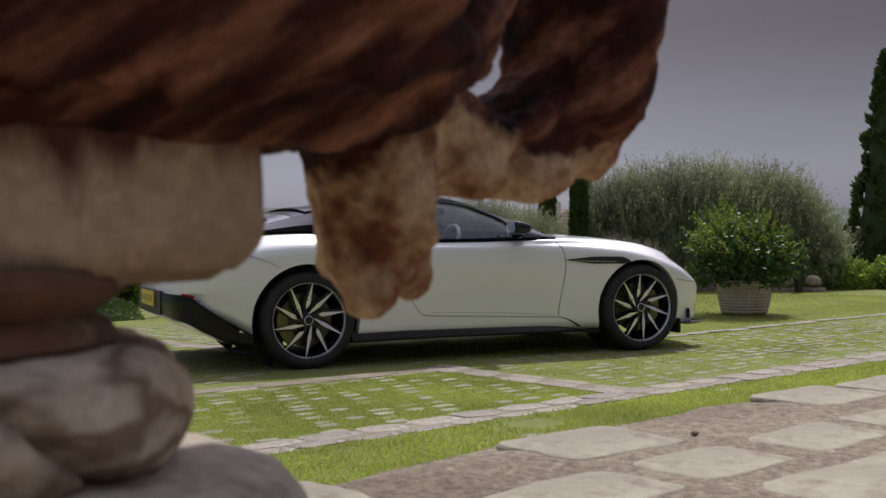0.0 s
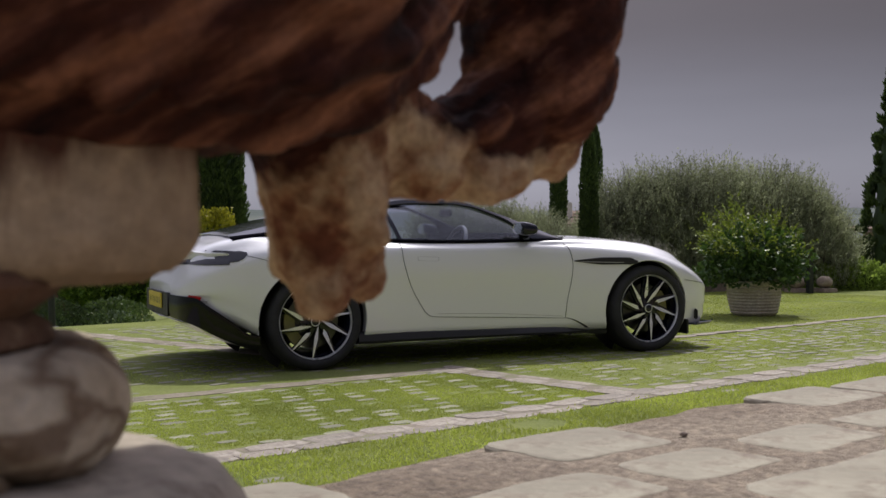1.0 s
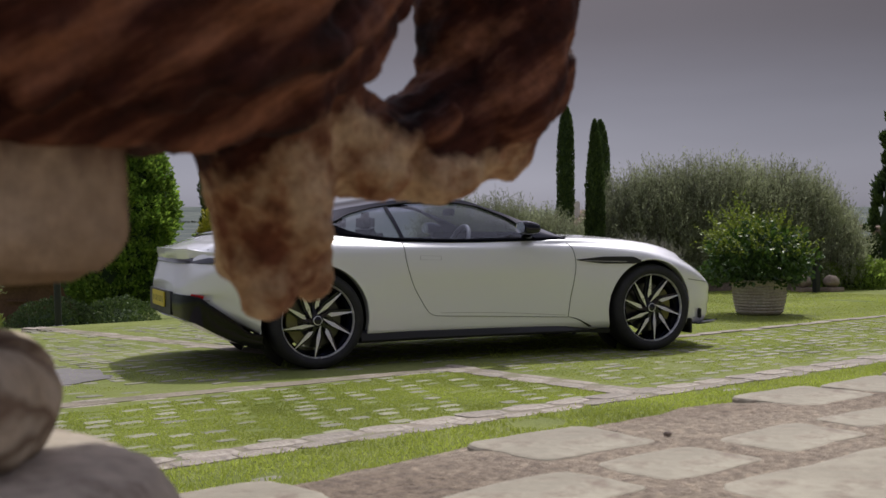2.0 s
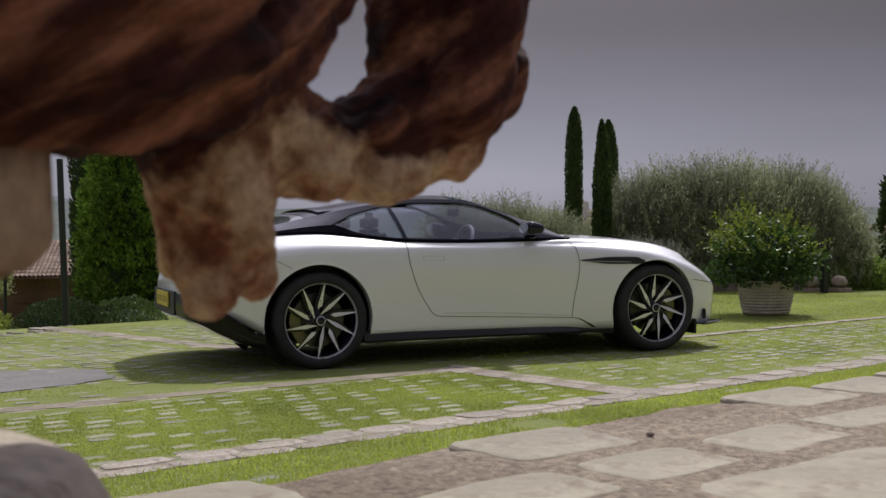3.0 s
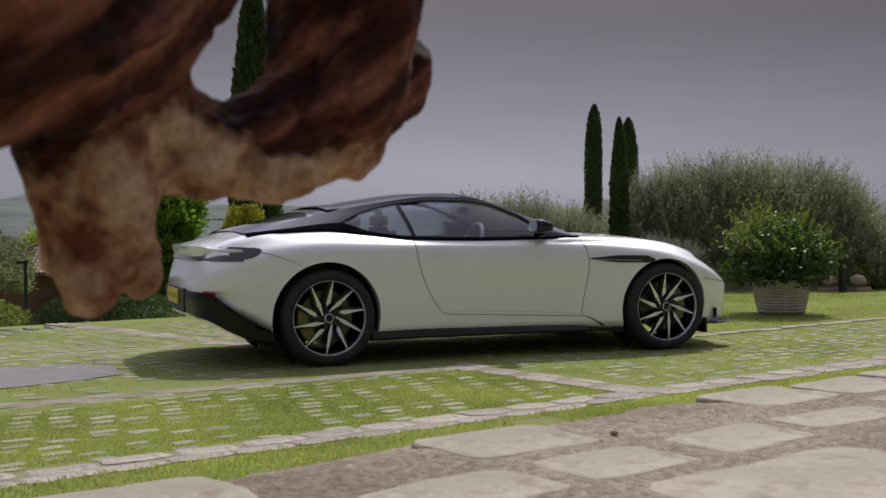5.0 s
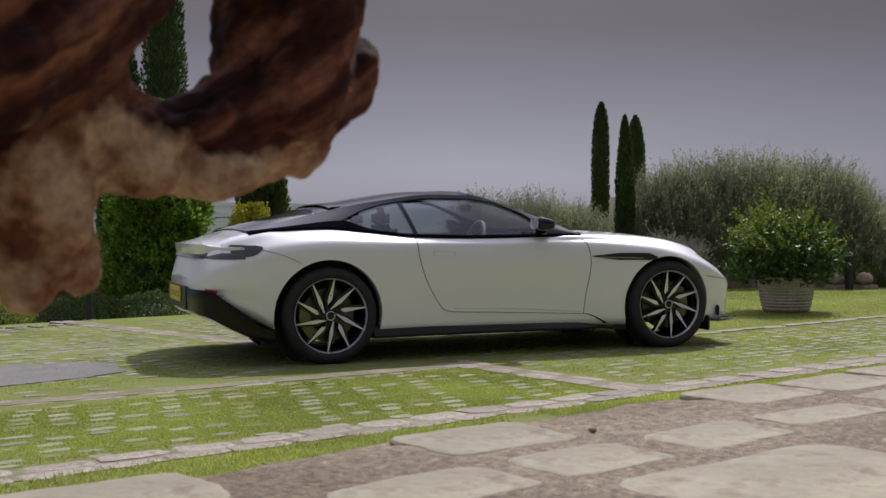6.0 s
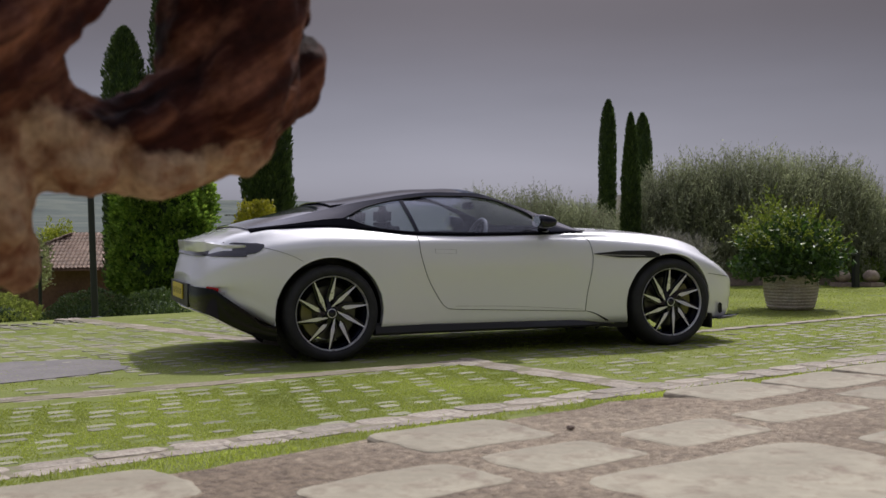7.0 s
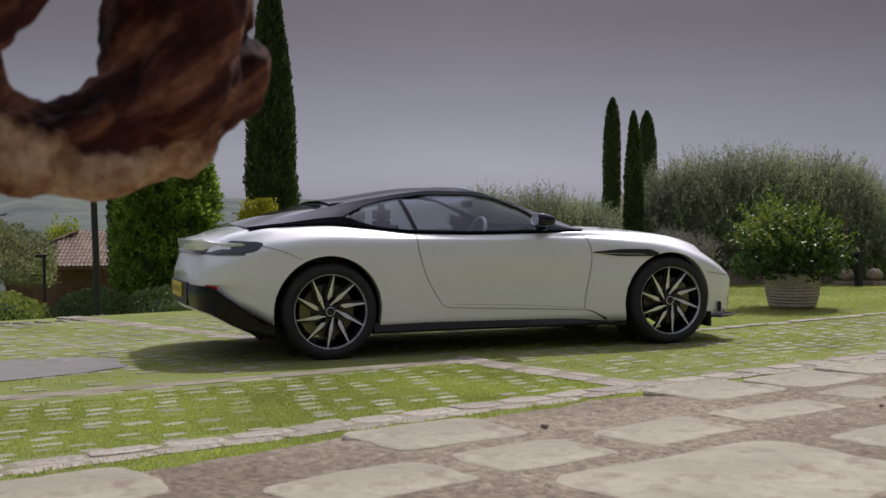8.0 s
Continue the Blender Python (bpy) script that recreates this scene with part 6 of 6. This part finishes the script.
# ---- planted pot on the lawn ----
pot = thing("plant_pot", pose(6.0, 1.85, 0), "large pale ribbed terracotta pot on the lawn", "pot")
prof = [(0.02, 0.0), (0.215, 0.0), (0.235, 0.012)]
for k in range(9):
    z = 0.03 + 0.034 * k
    r = 0.245 + 0.055 * math.sin(math.pi * 0.5 * min(1, (z + 0.02) / 0.30))
    prof += [(r, z), (r + 0.006, z + 0.012), (r, z + 0.024), (r - 0.004, z + 0.029)]
prof += [(0.312, 0.345), (0.322, 0.365), (0.318, 0.392), (0.295, 0.395), (0.285, 0.36), (0.02, 0.35)]
part("vessel", lathe_bm(prof, 56), TERRACOTTA, pot, smooth=True)
part("soil", lathe_bm([(0.0005, 0.362), (0.284, 0.362)], 32), BARK, pot, "dark soil")
rng = np.random.default_rng(77)
shrub = thing("pot_shrub", pose(6.0, 1.85, 0.36), "bushy glossy green shrub with yellow-green young shoots", "shrub")
stem_list = []
for k in range(9):
    a = 2 * math.pi * k / 9
    stem_list.append(tube([(0.03 * math.cos(a), 0.03 * math.sin(a), 0.0), (0.14 * math.cos(a), 0.14 * math.sin(a), 0.2), (0.36 * math.cos(a + 0.3), 0.36 * math.sin(a + 0.3), 0.45)], [0.016, 0.012, 0.005], 6))
part("branch_mass", merge(*stem_list), BARK, shrub, smooth=True)
n = 6200
a = rng.uniform(0, 2 * math.pi, n)
e = np.arcsin(rng.uniform(-0.62, 1, n))
nn = np.stack([np.cos(e) * np.cos(a), np.cos(e) * np.sin(a), np.sin(e)], 1)
lump = np.array([noise.noise(Vector(q) * 2.1) + 0.7 * noise.noise(Vector(q) * 5 + Vector((3, 0, 0))) for q in nn])
rr = (1 + 0.34 * lump) * (1 - 0.5 * rng.uniform(0, 1, n) ** 1.7)
pts = nn * rr[:, None] * np.array([0.58, 0.58, 0.43]) + np.array([0, 0, 0.235])
leaf_mesh("foliage", pts, nn + np.array([0, 0, 0.2]), 0.060, 0.034, SHRUB_LEAF, shrub, rng=rng, spread=0.8)
shoots, sd = [], []
for k in range(230):
    a, e = rng.uniform(0, 2 * math.pi), rng.uniform(-0.1, 1.3)
    d = np.array([math.cos(e) * math.cos(a), math.cos(e) * math.sin(a), math.sin(e) + 0.25])
    if d[0] * 0.9 - d[1] * 0.4 > 0.1 and rng.random() < 0.6:
        continue
    start = d * np.array([0.50, 0.50, 0.34]) + np.array([0, 0, 0.27])
    ln = rng.uniform(0.08, 0.26) * (1.25 if d[0] < -0.2 else 0.9)
    for q in range(13):
        shoots.append(start + d * ln * q / 13 + rng.normal(0, 0.014, 3))
        sd.append(d)
leaf_mesh("young_shoot_mass", shoots, sd, 0.040, 0.022, SHOOT_LEAF, shrub, "yellow-green young shoots", rng=rng, spread=0.8)
core = bmesh.new()
bmesh.ops.create_icosphere(core, subdivisions=3, radius=1)
for vert in core.verts:
    c = vert.co.copy()
    vert.co = Vector((c.x * 0.36, c.y * 0.36, c.z * 0.27)) * (1 + 0.25 * noise.noise(c * 2.1)) + Vector((0, 0, 0.27))
part("shade_core", core, DARK_CORE, shrub, smooth=True)

# ---- small things at the far side of the lawn ----
post = thing("garden_post", pose(9.42, 4.96, 0), "short dark metal garden light post on the lawn edge", "post")
part("shaft", box_bm(0.085, 0.085, 0.47, (0, 0, 0.235), 0.006), POST_METAL, post)
part("head", box_bm(0.24, 0.11, 0.035, (-0.07, 0, 0.485), 0.006), POST_METAL, post)
for bx, by, seed in ((9.40, 5.22, 1), (9.79, 5.06, 2)):
    orn = thing("stone_finial", pose(bx, by, 0), "small rough stone ball finial on a square foot", "ornament", group="finials on the lawn edge")
    bm = bmesh.new()
    bmesh.ops.create_icosphere(bm, subdivisions=3, radius=0.105)
    bmesh.ops.scale(bm, verts=bm.verts[:], vec=(1.12, 1.05, 0.86))
    worn(bm, 0.018, 20, seed)
    part("ball", bm, BALL_STONE, orn, smooth=True, at=pose(0, 0, 0.155))
    part("foot", worn(box_bm(0.27, 0.27, 0.065, (0, 0, 0.03), 0.012), 0.004, 20, seed), BALL_STONE, orn)

# dry stone edging below the hedges
edging = thing("stone_edging", pose(8.1, 6.3, 0), "low dry stone edging below the olive hedge", "wall", kind="structure")
srng = random.Random(8)
for k in range(34):
    t = k / 33
    for layer in range(2):
        me = stone_mesh("edging_stone", srng.uniform(0.07, 0.12), 0.08, 0.11, k * 0.7 + layer * 5, 3.5, 10, 0.25, 0.01)
        part_mesh("edging_stone", me, DRY_STONE, edging, at=pose(-1.1 + 3.4 * t + 0.05 * layer, -0.45 * t * 2.4 + 0.3, 0.10 + 0.11 * layer, srng.uniform(-6, 6), srng.uniform(-6, 6), -20 + srng.uniform(-8, 8)))

# ---- lamp posts beyond the court ----
lp = thing("lamp_post", pose(-1.17, 6.65, land(-1.17, 6.65) - 0.02, 0, -1.3, 0), "dark green metal post beyond the court", "post")
part("shaft", tube([(0, 0, 0), (0, 0, 1.2), (0, 0, 2.15)], [0.044, 0.042, 0.040], 14), POST_METAL, lp, smooth=True)
part("foot", lathe_bm([(0.09, 0.0), (0.09, 0.02), (0.056, 0.035)], 16), POST_METAL, lp, smooth=True)
lp = thing("path_light", pose(-1.73, 11.82, -0.72), "small dark path light with a flat head", "lamp")
part("shaft", tube([(0, 0, 0), (0, 0, 0.6), (0, 0, 1.15)], 0.030, 12), POST_METAL, lp, smooth=True)
part("head", box_bm(0.20, 0.12, 0.05, (-0.05, 0, 1.165), 0.01), POST_METAL, lp)


# ---- houses ----
def tiled_roof(parent, length, run, rise, over, at, label="weathered clay tile roof"):
    """One slope of clay tiles in courses: half-round tiles along the slope, joined."""
    verts, faces = [], []
    w, step = 0.135, 0.27
    slope = math.hypot(run, rise)
    for i in range(int(length / w)):
        inset = min(w * (i + 0.5), length - w * (i + 0.5))
        courses = int(min(slope, slope * inset / max(run * 0.9, 0.1)) / step)
        for c in range(courses):
            s0, s1 = c * step, (c + 1) * step + 0.04
            n0 = len(verts)
            for s, lift in ((s0, 0.03), (s1, 0.0)):
                for k in range(5):
                    a = math.pi * k / 4
                    x = -length / 2 + w * (i + 0.5) + 0.06 * math.cos(a)
                    h = 0.05 * math.sin(a) + lift
                    verts.append((x, run * s / slope - h * rise / slope, rise * s / slope + h * run / slope))
            for k in range(4):
                faces.append((n0 + k, n0 + k + 1, n0 + 6 + k, n0 + 5 + k))
    return from_data("roof", verts, faces, ROOF_TILE, parent, label, at=at)


def house(x, y, z, turn, length, depth, wall_h, rise, mat, label, over=0.6, windows=None):
    h = thing("house", pose(x, y, z, 0, 0, turn), label, "house")
    walls = box_bm(length, depth, wall_h, (0, 0, wall_h / 2))
    w = part("wall", walls, mat, h)
    windows = windows or [(-length * 0.25, wall_h * 0.58, 0.9, 1.0), (length * 0.22, wall_h * 0.58, 0.9, 1.0)]
    cut_out(w, [box_bm(wide, 0.5, tall, (u, -depth / 2, zc)) for u, zc, wide, tall in windows])
    for u, zc, wide, tall in windows:
        win = part("window", box_bm(wide + 0.06, 0.08, tall + 0.06, (u, -depth / 2 + 0.22, zc)), DARK_OPENING, h, "dark window")
        part("pane", box_bm(wide - 0.06, 0.01, tall - 0.06, (u, -depth / 2 + 0.17, zc)), WINDOW_GLOSS, win)
        part("sill", box_bm(wide + 0.2, 0.2, 0.06, (u, -depth / 2 - 0.02, zc - tall / 2 - 0.03)), mat, win)
    run = depth / 2 + over
    for sgn in (0, 180):
        tiled_roof(h, length + 2 * over, run, rise, over, pose(0, 0, wall_h - 0.1, 0, 0, sgn) @ pose(0, -run, 0))
    # hipped deck below the tiles, with tiles on the two short ends as well
    deck = bmesh.new()
    half, hip = length / 2 + over, run * 0.9
    a = [deck.verts.new(p) for p in ((-half, -run, wall_h - 0.14), (half, -run, wall_h - 0.14), (half - hip, 0, wall_h + rise - 0.14), (-half + hip, 0, wall_h + rise - 0.14), (half, run, wall_h - 0.14), (-half, run, wall_h - 0.14))]
    deck.faces.new((a[0], a[1], a[2], a[3]))
    deck.faces.new((a[3], a[2], a[4], a[5]))
    deck.faces.new((a[0], a[3], a[5]))
    deck.faces.new((a[1], a[4], a[2]))
    deck.faces.new((a[0], a[5], a[4], a[1]))
    bmesh.ops.recalc_face_normals(deck, faces=deck.faces[:])
    for sgn in (90, -90):
        tiled_roof(h, 2 * run, hip, rise, over, pose(0, 0, wall_h - 0.1, 0, 0, sgn) @ pose(0, -half, 0))
    part("roof_deck", deck, mat, h)
    return h


house(0.9, 33.2, -2.45, -14, 6.0, 4.6, 2.1, 1.15, WALL_WARM, "low brown house with a clay tile roof", 0.55, [(-0.84, 1.46, 0.44, 0.42), (1.3, 1.3, 0.9, 1.0)])
right_house = house(17.0, 23.5, -1.8, 14, 7.0, 5.0, 2.2, 1.2, WALL_PALE, "pale house with a clay tile roof behind the trees")
part("chimney", box_bm(0.42, 0.42, 0.85, (-2.0, -0.2, 3.15), 0.03), WHITE_WALL, right_house, "white chimney")
house(25.5, 14.2, -1.4, -35, 9.0, 6.0, 2.35, 0.55, WALL_ROSE, "rose-brown stone house behind the border hedge")

# ---- loose trees in the valley ----
for tx, ty, tz, w, h, mat, label, seed in ((-0.53, 37.96, -2.75, 1.1, 3.6, LIME_LEAF, "bright green young tree behind the house", 51), (-2.85, 22.6, -1.35, 1.65, 2.3, SAGE_LEAF, "pale grey-green olive tree down the slope", 52), (-4.6, 24.0, -1.5, 1.6, 2.3, SAGE_LEAF, "pale grey-green olive tree down the slope", 53),
                                            (3.9, 21.0, -1.6, 1.0, 2.6, HEDGE_LEAF, "bright green young tree beyond the cypress", 54)):
    t = leafy_mound("tree", tx, ty, tz + h * 0.42, w, w, h * 0.6, 12000, mat, label, "tree", (0.11, 0.05), seed, 0.22, core=False)
    part("trunk", tube([(0, 0, -h * 0.5), (0.04, 0.02, -h * 0.2), (0, 0, h * 0.2)], [0.10, 0.08, 0.04], 10), BARK, t, "grey bark trunk", smooth=True)
# far woods and groves on the valley side, leaves paled by painted haze
WOOD_LEAF = leaf_material("hazed_wood_leaf", (0.15, 0.172, 0.145), (0.20, 0.222, 0.18), 0.8, 0.2, 0.02)
wrng = np.random.default_rng(91)
c, dd = [], []
for k in range(26):
    az0, dist = wrng.uniform(-34, 12), wrng.uniform(380, 720)
    for j in range(int(wrng.uniform(8, 26))):
        az = radians(az0 + j * 0.09 + wrng.normal(0, 0.06))
        away = dist + wrng.normal(0, 6)
        x, y = away * math.sin(az), away * math.cos(az)
        r = wrng.uniform(0.4, 1.0)
        z0 = land(x, y)
        for q in range(22):
            n = wrng.normal(0, 1, 3)
            n /= np.linalg.norm(n)
            n[2] = abs(n[2])
            c.append((x + n[0] * r * 1.5, y + n[1] * r, z0 + 0.2 + n[2] * r))
            dd.append(n)
woods = leaf_mesh("far_woods", c, dd, 0.9, 0.6, WOOD_LEAF, rng=wrng, spread=0.8)
tagged(woods, "scattered dark trees and groves across the valley", "trees", kind="stuff")
